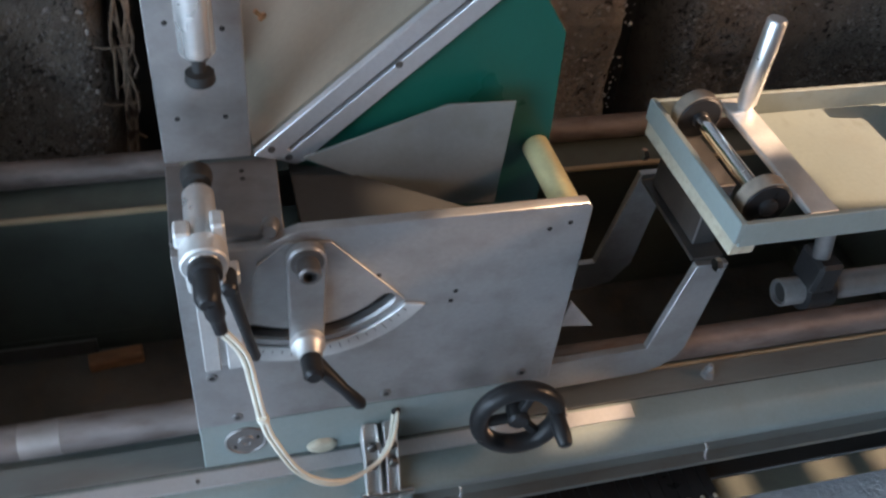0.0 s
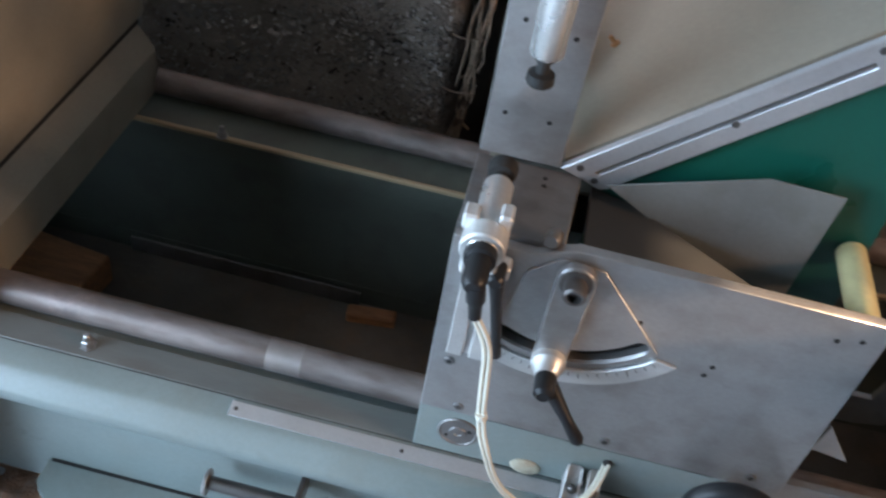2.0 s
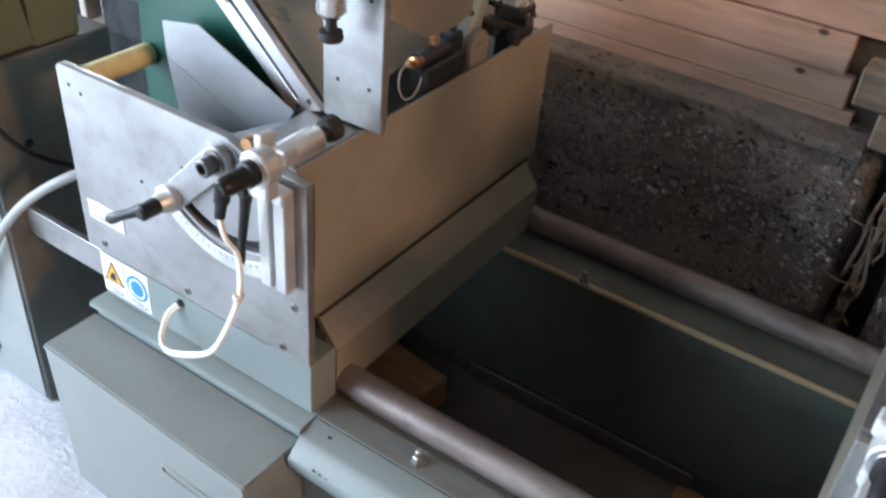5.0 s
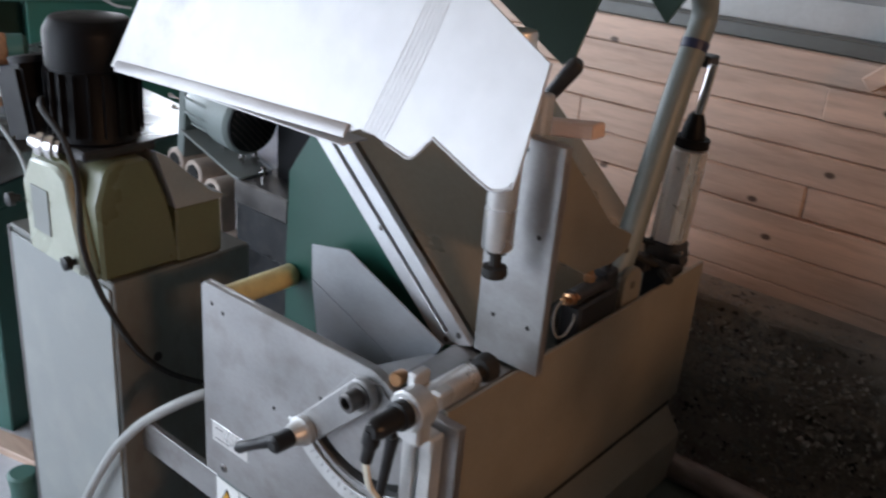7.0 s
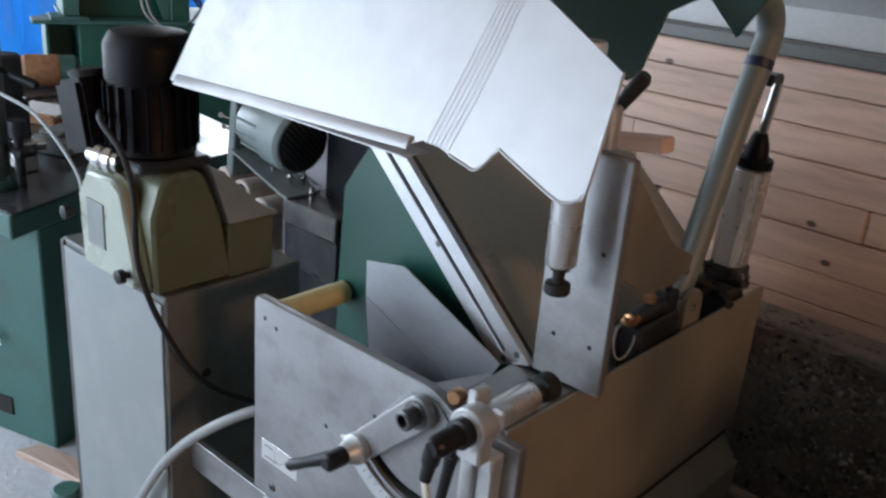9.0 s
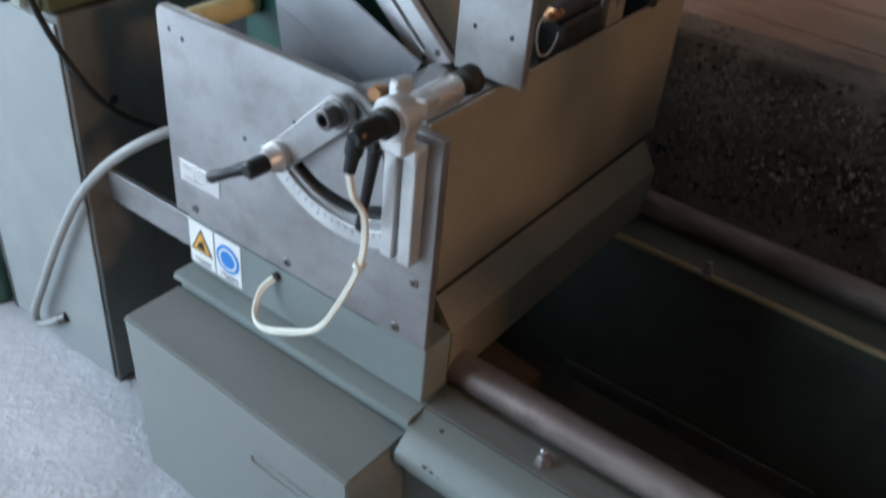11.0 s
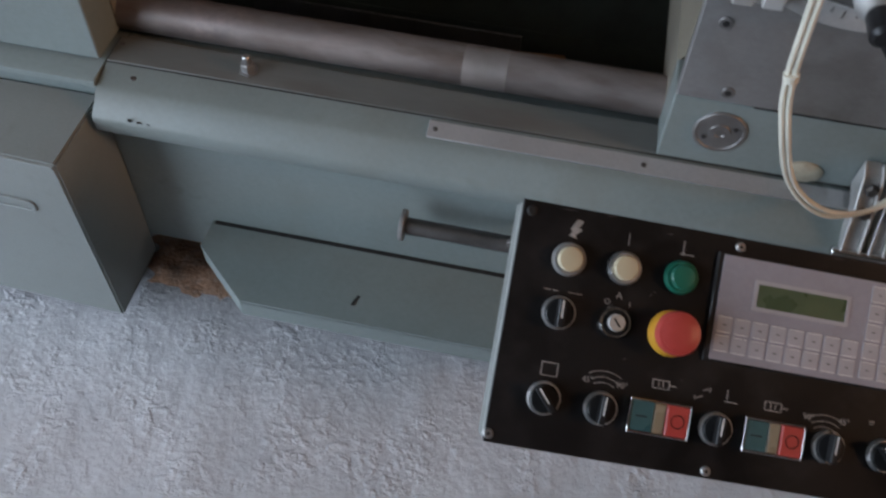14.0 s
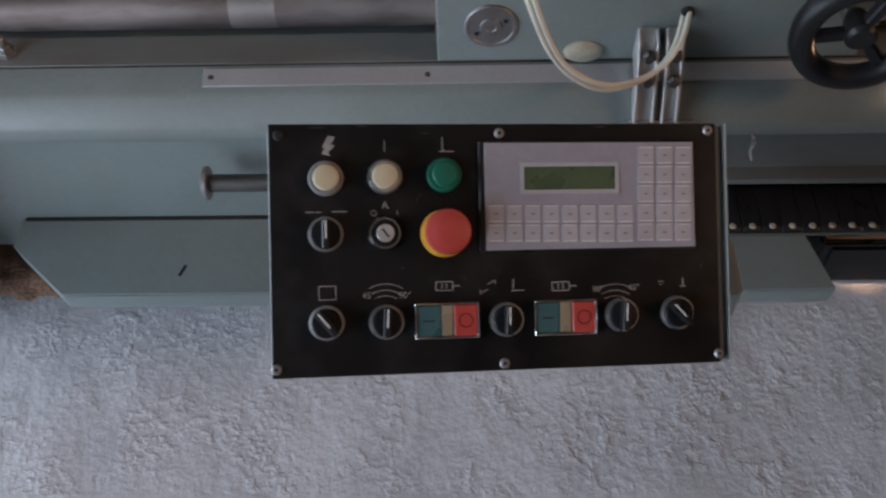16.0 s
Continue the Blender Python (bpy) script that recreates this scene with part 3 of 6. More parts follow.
front = [(0.115, 0.392), (0.06, 0.400), (0.056, 0.410), (0.006, 0.410), (-0.026, 0.4015), (-0.030, 0.4000), (-0.0335, 0.3975), (-0.0570, 0.377), (-0.0590, 0.371), (-0.0585, 0.358), (-0.0550, 0.349), (-0.050, 0.346), (-0.036, 0.350),
         (-0.032, 0.39), (0.105, 0.38)]
bed_profile(front, "front_flange", -0.742, BX1, PAINT)
bed_profile([(0.115, 0.392), (0.06, 0.400), (0.056, 0.410), (-0.024, 0.410), (-0.029, 0.407), (-0.030, 0.400), (-0.024, 0.398), (-0.022, 0.395), (0.105, 0.38)], "front_flange", BX0, -0.744, PAINT)
bed_profile([(-0.016, 0.388), (-0.016, 0.083), (-0.008, 0.083), (-0.008, 0.388)], "front_web", BX0, 0.25, PAINT)
# right web darker: the flange's shadow is put into its paint
bed_profile([(0.014, 0.388), (0.014, 0.205), (-0.006, 0.203), (-0.006, 0.193), (0.022, 0.193), (0.022, 0.388)], "front_web", 0.252, BX1, GRIME_SHADE_PAINT)
# inner and rear faces take the paint with shade in its colour
bed_profile([(0.098, 0.378), (0.098, 0.0035), (0.108, 0.0035), (0.108, 0.378)], "inner_web", BX0, BX1, PAINT_SHADED)
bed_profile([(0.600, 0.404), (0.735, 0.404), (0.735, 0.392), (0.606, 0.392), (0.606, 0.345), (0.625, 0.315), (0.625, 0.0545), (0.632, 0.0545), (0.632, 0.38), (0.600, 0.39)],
            "rear_flange", BX0, BX1, PAINT_SHADED)
bed_profile([(0.6235, 0.0545), (0.631, 0.0545), (0.631, 0.0035), (0.6235, 0.0035)], "rear_foot_bar", BX0, BX1, PAINT_SHADED)
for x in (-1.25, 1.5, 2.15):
    part("cross_member", box(x, x + 0.08, 0.109, 0.624, 0.08, 0.30, 0.003), PAINT_SHADED, bed)
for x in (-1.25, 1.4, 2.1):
    part("foot", box(x, x + 0.14, -0.02, 0.72, 0.0, 0.058, 0.004), PAINT_SHADED, bed)
part("front_rail", cyl((BX0, 0.088, 0.428), (BX1, 0.088, 0.428), 0.026, 0.002, 40), RAIL, bed, "worn brownish round steel rail")
part("rear_rail", cyl((BX0, 0.695, 0.428), (BX1, 0.695, 0.428), 0.026, 0.002, 40), RAIL, bed, "worn brownish round steel rail")
part("rail_sleeve", join(cyl((-0.30, 0.088, 0.428), (-0.245, 0.088, 0.428), 0.0262, 0.0003, 40)), RAILPALE, bed, "paler worn patch on the rail")
part("strip_trim", box(BX0, BX1, 0.588, 0.599, 0.398, 0.408, 0.002), TRIM_CREAM, bed, "cream line along the flange edge")
# added strip: sunlight on the right flange edge put into cream colour
part("strip_trim", box(0.43, BX1, 0.0575, 0.0635, 0.401, 0.4125, 0.0015), TRIM_CREAM, bed, "cream line along the flange edge")
for y, xs in ((0.030, (-0.563, 0.75, 1.4)), (0.592, (-0.575, 0.62, 1.4))):
    for x in xs:
        z = 0.4122 if y < 0.1 else 0.408
        part("bolt", join(lathe((x, y, z), (x, y, 1), [(0, 0.0125), (0.002, 0.0125), (0.0025, 0.0095), (0.012, 0.0095), (0.0135, 0.0075)], 6),
                          lathe((x, y, z + 0.013), (x, y, 1), [(0, 0.0055), (0.010, 0.0055), (0.012, 0.004)], 12)), STEEL, bed, "zinc-plated bolt and nut")
for x, y, z in ((-0.70, -0.010, 0.4055), (-0.735, 0.04, 0.412)):
    part("screw", lathe((x, y, z), (x, y, 1), [(0, 0.004), (0.001, 0.0035)], 10), DARKSTEEL, bed)
RULE = Matrix.Translation((0, 0.004, 0.4097)) @ Matrix.Rotation(0.260, 4, "X")
ruler = part("ruler", turned(box(-0.325, 0.60, -0.026, -0.003, 0.0, 0.003, 0.0006), RULE), STRIP, bed, "bare aluminium measuring strip")
for x in (-0.316, -0.066):
    part("screw", turned(lathe((x, -0.0145, 0.003), (x, -0.0145, 1), [(0, 0.0034), (0.0012, 0.003)], 10), RULE), DARKSTEEL, ruler)
part("ruler_seam", box(-0.742, BX1, 0.0060, 0.0078, 0.4085, 0.4106, 0), RUBBER_VOID, bed)
part("cover_strip", box(-0.742, BX1, 0.0080, 0.0555, 0.4101, 0.4122, 0.0008), GRIME_SHADE_PAINT, bed, "thin painted cover strip beside the rail")
part("tray_lip", box(-0.81, -0.27, 0.611, 0.617, 0.0035, 0.047, 0.0015), TABLE, bed, "bare steel lip along the rear web")
shelf = [(-0.640, -0.017), (-0.642, -0.064), (-0.557, -0.141), (0.452, -0.141), (0.42, -0.017)]
part("step_shelf", join(prism(shelf, "z", 0.141, 0.147), prism([(-0.641, -0.064), (-0.557, -0.141), (0.452, -0.141), (0.452, -0.138), (-0.556, -0.138), (-0.638, -0.063)], "z", 0.112, 0.1425)), PAINT, bed)
# black strip puts the gap's shade between shelf and web
part("shelf_seam", box(-0.636, 0.42, -0.0225, -0.0165, 0.1472, 0.1484, 0), RUBBER_VOID, bed)
part("shelf_skirt", box(-0.60, 0.42, -0.05, -0.040, 0.03, 0.140, 0.002), PAINT_SHADED, bed)
part("shelf_slot", turned(box(-0.002, 0.002, -0.009, 0.009, 0.1465, 0.1478, 0), Matrix.Translation((-0.402, -0.106, 0)) @ Matrix.Rotation(radians(-20), 4, "Z")), RUBBER_VOID, bed, "short dark slot")
for k in range(3):
    part("chip_mark", lathe((-0.692 + k * 0.012, -0.0565, 0.379 - 0.002 * k), (-0.692 + k * 0.012, -1, 0.379), [(0, 0.0035), (0.0006, 0.003)], 7), RUBBER_VOID, bed)
for x in (0.308, 0.722):
    part("spring_pin", pipe([(x, -0.052, 0.352), (x + 0.003, -0.062, 0.346), (x + 0.001, -0.066, 0.332), (x + 0.006, -0.067, 0.318)], 0.0022, 8, 4), CHROME, bed, "small bright spring pin")
# a bar with a washer beneath the flange
pin = thing("pull_rod", (-0.34, -0.06, 0.28), "steel rod with a round end washer under the flange", "rod")
part("rod", cyl((-0.34, -0.062, 0.278), (-0.10, -0.062, 0.278), 0.0112), DARKSTEEL, pin)
part("washer", cyl((-0.347, -0.062, 0.278), (-0.341, -0.062, 0.278), 0.021), STEEL, pin)
part("bracket", box(-0.205, -0.197, -0.072, -0.017, 0.264, 0.312, 0.001), DARKSTEEL, pin)
part("nut", cyl((-0.201, -0.080, 0.30), (-0.201, -0.0725, 0.30), 0.008, 0.001, 6), DARKSTEEL, pin)

# cable tray and chain to the right of the control panel
tray = thing("cable_tray", (0.8, -0.04, 0.15), "dark cable recess with a painted ledge under the flange", "cable tray")
part("ledge", box(0.31, BX1, -0.060, -0.0165, 0.1485, 0.1525, 0.001), PAINT_SHADED, tray)
# black plates give the recess its depth of shade by colour
part("back_plate", box(0.254, BX1, 0.060, 0.064, 0.10, 0.30, 0.001), RUBBER_VOID, tray)
part("recess_floor", box(0.254, BX1, -0.0075, 0.059, 0.14, 0.146, 0.001), RUBBER_VOID, tray)
chain = thing("cable_chain", (0.54, -0.02, 0.1526), "black plastic cable drag chain with pale link pins", "cable chain")
LINK = 0.0263
for k in range(22):
    x = 0.2405 + k * LINK
    end_x = x + LINK - 0.0012
    link = part("link", prism([(-0.058, 0.1528), (0.019, 0.1528), (0.019, 0.1570), (0.015, 0.1605), (-0.052, 0.1605), (-0.058, 0.1565)], "x", x, end_x if k < 21 else end_x - 0.006, (), 0.0006), BLACK, chain)
    part("pin", lathe((x + 0.013, -0.0515, 0.1600), (x + 0.013, -0.0515, 1), [(0, 0.0046), (0.0014, 0.0046), (0.0022, 0.0032)], 10), CAPCREAM, link, "pale link pin")
drawer = thing("black_case", (0.64, -0.08, 0.0), "black plastic case standing under the saw bed", "case")
part("body", box(0.475, 0.83, -0.046, 0.040, 0.0, 0.106, 0.014, 3), BLACK, drawer)
part("lid", box(0.465, 0.834, -0.052, 0.044, 0.1065, 0.118, 0.005, 2), BLACK, drawer)
solid("wood_strip", join(box(0.470, 0.60, -0.046, -0.036, 0.1182, 0.124, 0.002), box(0.535, 0.562, -0.036, -0.022, 0.1182, 0.128, 0.003)), WOODBLOCK, "bare wooden strip lying on the black case", "wood strip")


# ---- saw heads ----
def head_matrix(x0, s):
    m = Matrix.Identity(4)
    m[0][0], m[0][3] = s, x0
    return m


def ring_pts(cx, cz, r, a0, a1, n=18):
    return [(cx + r * math.cos(radians(a0 + (a1 - a0) * k / n)), cz + r * math.sin(radians(a0 + (a1 - a0) * k / n))) for k in range(n + 1)]


def slot_loop(cx, cz, r, w, a0, a1, n=18):
    ends = []
    for a, d in ((a1, 1), (a0, -1)):
        ex, ez = cx + r * math.cos(radians(a)), cz + r * math.sin(radians(a))
        base_a = a if d > 0 else a + 180
        ends.append([(ex + w * math.cos(radians(base_a + t)), ez + w * math.sin(radians(base_a + t))) for t in (36, 72, 108, 144)])
    return ring_pts(cx, cz, r + w, a0, a1, n) + ends[0] + ring_pts(cx, cz, r - w, a1, a0, n) + ends[1]


PU, PZ = 0.147, 0.818
CHUTES = {True: [(0.430, 0.914), (0.341, 0.916), (0.163, 0.853), (0.335, 0.757), (0.422, 0.75)], False: [(0.400, 0.904), (0.322, 0.920), (0.136, 0.842), (0.18, 0.765), (0.398, 0.848)]}


def saw_head(x0, s, label, boss, lever, right):
    m = head_matrix(x0, s)
    at = Vector((x0 + s * 0.25, 0.35, 0.42))
    head = thing("mitre_saw", at, label, "saw head", "mitre saw heads")

    def hp(name, bm, material, parent=head, tag="", smooth=35):
        return part(name, turned(bm, m), material, parent, tag, smooth)

    def screw(u, z, y=0.0, r=0.0074, parent=head):
        hp("screw", join(lathe((u, y, z), (u, y - 1, z), [(0, r), (0.0012, r), (0.002, r * 0.85)], 14), ), TABLE, parent)
        hp("screw_socket", lathe((u, y - 0.0018, z), (u, y - 1, z), [(0, r * 0.55), (0.0006, r * 0.5)], 6), RUBBER_VOID, parent)

    # front plate with its curved slot
    slot = slot_loop(PU, PZ, 0.136, 0.0105, 233, 318)
    outer = [(0, 0.514), (0.498, 0.514), (0.499, 0.840), (0.492, 0.849), (0.142, 0.851), (0.128, 0.846), (0.098, 0.832), (0, 0.832)]
    plate = hp("front_plate", prism(outer, "y", 0.0, 0.015, [slot], 0.0012), STEEL, head, "ground steel front plate")
    # black box behind the slot, its inner shade put into the colour
    hp("slot_shadow_box", box(0.03, 0.30, 0.016, 0.05, 0.66, 0.80, 0), RUBBER_VOID)
    sector = ring_pts(PU, PZ, 0.154, 238, 322, 20) + [(PU + 0.03, PZ + 0.014), (PU - 0.02, PZ + 0.020), (PU - 0.055, PZ - 0.01)]
    hp("sector_plate", prism(sector, "y", -0.003, -0.0002, [slot_loop(PU, PZ, 0.136, 0.0108, 241, 317)], 0.0006), STEEL)
    scale_band = ring_pts(PU, PZ, 0.185, 236, 324, 22) + ring_pts(PU, PZ, 0.160, 320, 238, 22)
    sc = hp("scale_ring", prism(scale_band, "y", -0.005, -0.0002, (), 0.001), ALU_CAST, head, "worn aluminium angle scale")
    for k in range(19):
        a = radians(242 + k * 4.2)
        n = 0.010 if k % 5 == 0 else 0.006
        c, d = math.cos(a), math.sin(a)
        q = [(PU + r * c + w * d, PZ + r * d - w * c) for r, w in ((0.163, 0.0005), (0.163 + n, 0.0005), (0.163 + n, -0.0005), (0.163, -0.0005))]
        hp("tick", prism(q, "y", -0.0064, -0.006), DARKSTEEL, sc)
    bu, bz = boss
    arm = hp("clamp_arm", prism(arm_outline(PU, PZ, bu, bz, 0.023), "y", -0.018, -0.004, (), 0.002), STEEL)
    hp("pivot_bolt", lathe((PU, -0.016, PZ), (PU, -1, PZ), [(0, 0.019), (0.004, 0.019), (0.005, 0.0135), (0.024, 0.0135), (0.026, 0.011), (0.026, 0.008), (0.016, 0.008)], 28), DARKSTEEL, arm)
    hp("collar", lathe((bu, -0.016, bz), (bu, -1, bz), [(0, 0.0215), (0.012, 0.0215), (0.015, 0.018), (0.030, 0.014)], 28), ALU_CAST, arm, "bright worn collar")
    lu, lz = lever
    hub = Vector((bu, -0.048, bz))
    tip = Vector((lu, -0.075, lz))
    hp("lever", join(lathe((bu, -0.044, bz), (bu, -1, bz), [(0, 0.012), (0.004, 0.0135), (0.030, 0.0125), (0.034, 0.008)], 20),
                     lathe(hub, tip, [(0, 0.012), (0.02, 0.0105), (0.06, 0.0075), ((tip - hub).length - 0.006, 0.0088), ((tip - hub).length, 0.005)], 16)), BLACK, arm, "black clamping lever")
    # holes and screws
    for u, z in ((0.026, 0.617), (0.052, 0.529), (0.254, 0.533), (0.452, 0.535)):
        screw(u, z)
    for u, z in ((0.447, 0.812), (0.473, 0.819), (0.331, 0.705), (0.235, 0.766), *(((0.336, 0.722),) if right else ())):
        hp("hole", lathe((u, 0.0002, z), (u, -1, z), [(0, 0.0036), (0.0006, 0.0034)], 12), RUBBER_VOID, plate)
    # base under the plate
    base_part = hp("base_block", box(0, 0.475, 0.004, 0.062, 0.4145, 0.5125, 0.0015), PAINT)
    hp("base_groove", box(0.085, 0.41, 0.0032, 0.0045, 0.5095, 0.512, 0), RUBBER_VOID, base_part)
    hp("rear_base", box(0.05, 0.47, 0.50, 0.73, 0.456, 0.53, 0.003), PAINT)
    hp("slide_block", box(0.02, 0.46, 0.063, 0.15, 0.456, 0.53, 0.003), PAINT_SHADED)
    # side cheek and skirt beam
    hp("skirt_beam", prism([(0.037, 0.556), (0.0, 0.505), (0.0, 0.4145), (0.012, 0.4145), (0.012, 0.495), (0.044, 0.549)], "y", 0.064, 0.69), CHEEK, head, "beige-grey painted skirt")
    # black strip paints the shadow line under the side cheek
    hp("skirt_gap", box(0.0315, 0.0365, 0.064, 0.69, 0.5555, 0.5655, 0), RUBBER_VOID)
    hp("side_cheek", box(0.030, 0.036, 0.0155, 0.715, 0.566, 0.811 if right else 0.8365, 0.001), CHEEK, head, "beige-grey painted side sheet")
    hp("outer_cheek", box(0.478, 0.484, 0.19, 0.715, 0.45, 0.80, 0.001), PAINT)
    hp("back_panel", box(0.039, 0.477, 0.708, 0.714, 0.45, 0.80, 0.001), PAINT)
    hp("body_top", box(0.039, 0.477, 0.20, 0.707, 0.775, 0.781, 0.001), PAINT)
    # table, slot and fence
    tu = 0.0 if right else 0.0365
    table = hp("table", prism([(tu, 0.0155), (0.126, 0.0155), (0.133, 0.155), (tu, 0.155)], "z", 0.812, 0.838, (), 0.001), TABLE, head, "dark worn steel table")
    for y in (0.118, 0.133):
        hp("hole", lathe((0.089, y, 0.838), (0.089, y, 1), [(0, 0.0032), (0.0006, 0.003)], 12), RUBBER_VOID, table)
    if right:
        # plate coloured as if wholly in the front plate's shadow
        hp("chute_plate", prism([(0.149, 0.0155), (0.40, 0.0155), (0.325, 0.068), (0.20, 0.150), (0.149, 0.165)], "z", 0.812, 0.819, (), 0.001), SHEET_SHADED)
    else:
        hp("chute_plate", prism([(0.137, 0.0165), (0.192, 0.0165), (0.152, 0.127), (0.1385, 0.127)], "z", 0.818, 0.824, (), 0.001), STEEL)
        fold = bmesh.new()
        for y in (0.0, 0.003):
            for u, d, z in ((0.398, 0.1281, 0.8475), (0.18, 0.1281, 0.7645), (0.18, 0.156, 0.64), (0.398, 0.156, 0.64)):
                fold.verts.new((u, d + y, z))
        bmesh.ops.convex_hull(fold, input=fold.verts[:])
        hp("chute_fold", fold, ZINC)
    # black floor stands in for the shade down the chute
    hp("chute_floor", box(0.13, 0.47, 0.016, 0.150, 0.60, 0.61, 0), RUBBER_VOID)
    fence = hp("fence", box(0.0, 0.104, 0.155, 0.170, 0.842, 1.150, 0.0015), STEEL, head, "tall ground steel fence")
    for u, z in ((0.022, 0.905), (0.077, 0.904), (0.022, 1.03), (0.082, 1.02), (0.055, 1.135)):
        hp("hole", lathe((u, 0.1552, z), (u, -1, z), [(0, 0.0034), (0.0006, 0.0032)], 12), RUBBER_VOID, fence)
    # 45 degree guard: slotted strip, green cheek, sloping sheet
    strip = [(0.105, 0.845), (0.158, 0.826), (0.168, 0.830), (0.436, 1.072), (0.400, 1.108)]
    groove = [(0.147, 0.851), (0.152, 0.847), (0.398, 1.068), (0.393, 1.073)]
    st = hp("slotted_strip", prism(strip, "y", 0.152, 0.164, [groove], 0.001), STRIP, head, "bright slotted aluminium strip")
    for u, z in ((0.128, 0.852), (0.149, 0.838), (0.283, 0.962), (0.395, 1.088)):
        hp("hole", lathe((u, 0.1522, z), (u, -1, z), [(0, 0.005), (0.0006, 0.0047)], 12), DARKSTEEL, st)
    green = [(0.160, 0.822), (0.437, 1.071), (0.446, 1.060), (0.497, 0.985), (0.503, 0.84), (0.503, 0.60), (0.160, 0.60)]
    hp("green_cheek", prism(green, "y", 0.166, 0.180, (), 0.001), GREEN, head, "dark green painted cheek plate")
    sl = [(0.107, 0.846), (0.400, 1.108), (0.408, 1.099), (0.115, 0.837)]
    slope = hp("sloping_sheet", prism(sl, "y", 0.172, 0.67), SLOPE, head, "pale sloping sheet of the blade housing")
    if right:
        u, y, z = 0.107 + 0.293 * 0.14, 0.42, 0.846 + 0.262 * 0.14
        hp("knob", lathe((u, y, z), (u - 0.7, y, z + 0.7), [(0, 0.007), (0.004, 0.007), (0.005, 0.0035), (0.016, 0.0035)], 12), BRONZE, slope)
    hp("housing_back", prism([(0.115, 0.80), (0.115, 0.838), (0.405, 1.10), (0.49, 0.985), (0.49, 0.80)], "y", 0.66, 0.67), PAINT)
    hp("housing_outer", prism([(0.437, 1.071), (0.497, 0.985), (0.503, 0.78), (0.497, 0.78), (0.490, 0.983), (0.430, 1.066)], "y", 0.181, 0.659), GREEN)
    chute = prism(CHUTES[right], "y", 0.128, 0.1312, (), 0.0006)
    # same part both sides; the right one has its shade in the colour
    hp("chute_cheek", chute, ZINC_SHADED if right else ZINC, head, "bare galvanised chip deflector")
    # round crossbar behind the plate
    hp("crossbar", cyl((0.482, 0.016, 0.815), (0.482, 0.165, 0.815), 0.0185, 0.004), ROD, head, "yellowed round bar")
    # horizontal clamp on its slotted bracket
    cl = hp("clamp_bracket", join(box(0.020, 0.040, -0.022, -0.0005, 0.655, 0.806, 0.0015), box(0.048, 0.068, -0.022, -0.0005, 0.655, 0.806, 0.0015),
                                  box(0.040, 0.048, -0.014, -0.0005, 0.655, 0.806, 0), box(0.014, 0.072, -0.030, -0.006, 0.806, 0.826, 0.003)), ALU_CAST, head, "slotted cast aluminium clamp bracket")
    cu, cz = 0.036, 0.866
    hp("clamp_saddle", join(lathe((cu, -0.056, cz), (cu, 1, cz), [(0, 0.0235), (0.002, 0.0255), (0.026, 0.0255), (0.028, 0.0235)], 32),
                            box(cu - 0.020, cu + 0.020, -0.054, -0.030, 0.824, 0.862, 0.003),
                            box(cu - 0.029, cu - 0.011, -0.030, -0.004, 0.868, 0.890, 0.003), box(cu + 0.010, cu + 0.025, -0.030, -0.002, 0.868, 0.898, 0.003)), ALU_CAST, cl)
    hp("cylinder", lathe((cu, -0.058, cz), (cu, 1, cz), [(0, 0.016), (0.002, 0.0178), (0.118, 0.0178), (0.121, 0.016)], 32), CYL, cl, "pale anodised clamp cylinder")
    hp("pad", lathe((cu, 0.063, cz), (cu, 1, cz), [(0, 0.009), (0.016, 0.009), (0.017, 0.016), (0.028, 0.0185), (0.036, 0.0185), (0.039, 0.016)], 28), RUBBER_VOID, cl, "black rubber clamp pad")
    hp("plug", join(lathe((cu, -0.058, cz), (cu, -1, cz), [(0, 0.018), (0.012, 0.018), (0.014, 0.0138), (0.044, 0.0138), (0.052, 0.011), (0.055, 0.008)], 24),
                    lathe((cu + 0.003, -0.104, cz - 0.002), (cu + 0.010, -0.108, cz - 0.05), [(0, 0.0105), (0.020, 0.0105), (0.024, 0.008), (0.044, 0.007)], 18)), BLACK, cl, "black connector plug")
    hp("kip_lever", join(lathe((0.058, -0.030, 0.828), (0.058, -1, 0.828), [(0, 0.010), (0.026, 0.010), (0.030, 0.007)], 18),
                         lathe((0.058, -0.048, 0.828), (0.082, -0.046, 0.690), [(0, 0.010), (0.03, 0.0075), (0.10, 0.006), (0.128, 0.007), (0.133, 0.004)], 14)), BLACK, cl)
    hp("bronze_stop", lathe((0.108, 0.004, 0.851), (0.114, 0.030, 0.846), [(0, 0.008), (0.003, 0.010), (0.020, 0.010), (0.023, 0.008)], 18), TABLE if right else BRONZE, cl)
    if right:
        run = [(cu + 0.010, -0.108, 0.822), (0.066, -0.100, 0.770), (0.074, -0.092, 0.70), (0.080, -0.088, 0.64), (0.092, -0.088, 0.585), (0.126, -0.086, 0.500), (0.176, -0.080, 0.456), (0.228, -0.060, 0.452), (0.257, -0.034, 0.468), (0.271, 0.004, 0.484)]
    else:
        run = [(cu + 0.010, -0.108, 0.822), (0.040, -0.106, 0.790), (0.031, -0.096, 0.76), (0.040, -0.090, 0.69), (0.076, -0.088, 0.605), (0.112, -0.086, 0.545), (0.165, -0.082, 0.505), (0.235, -0.068, 0.462), (0.284, -0.040, 0.440), (0.294, -0.016, 0.468), (0.279, 0.004, 0.493)]
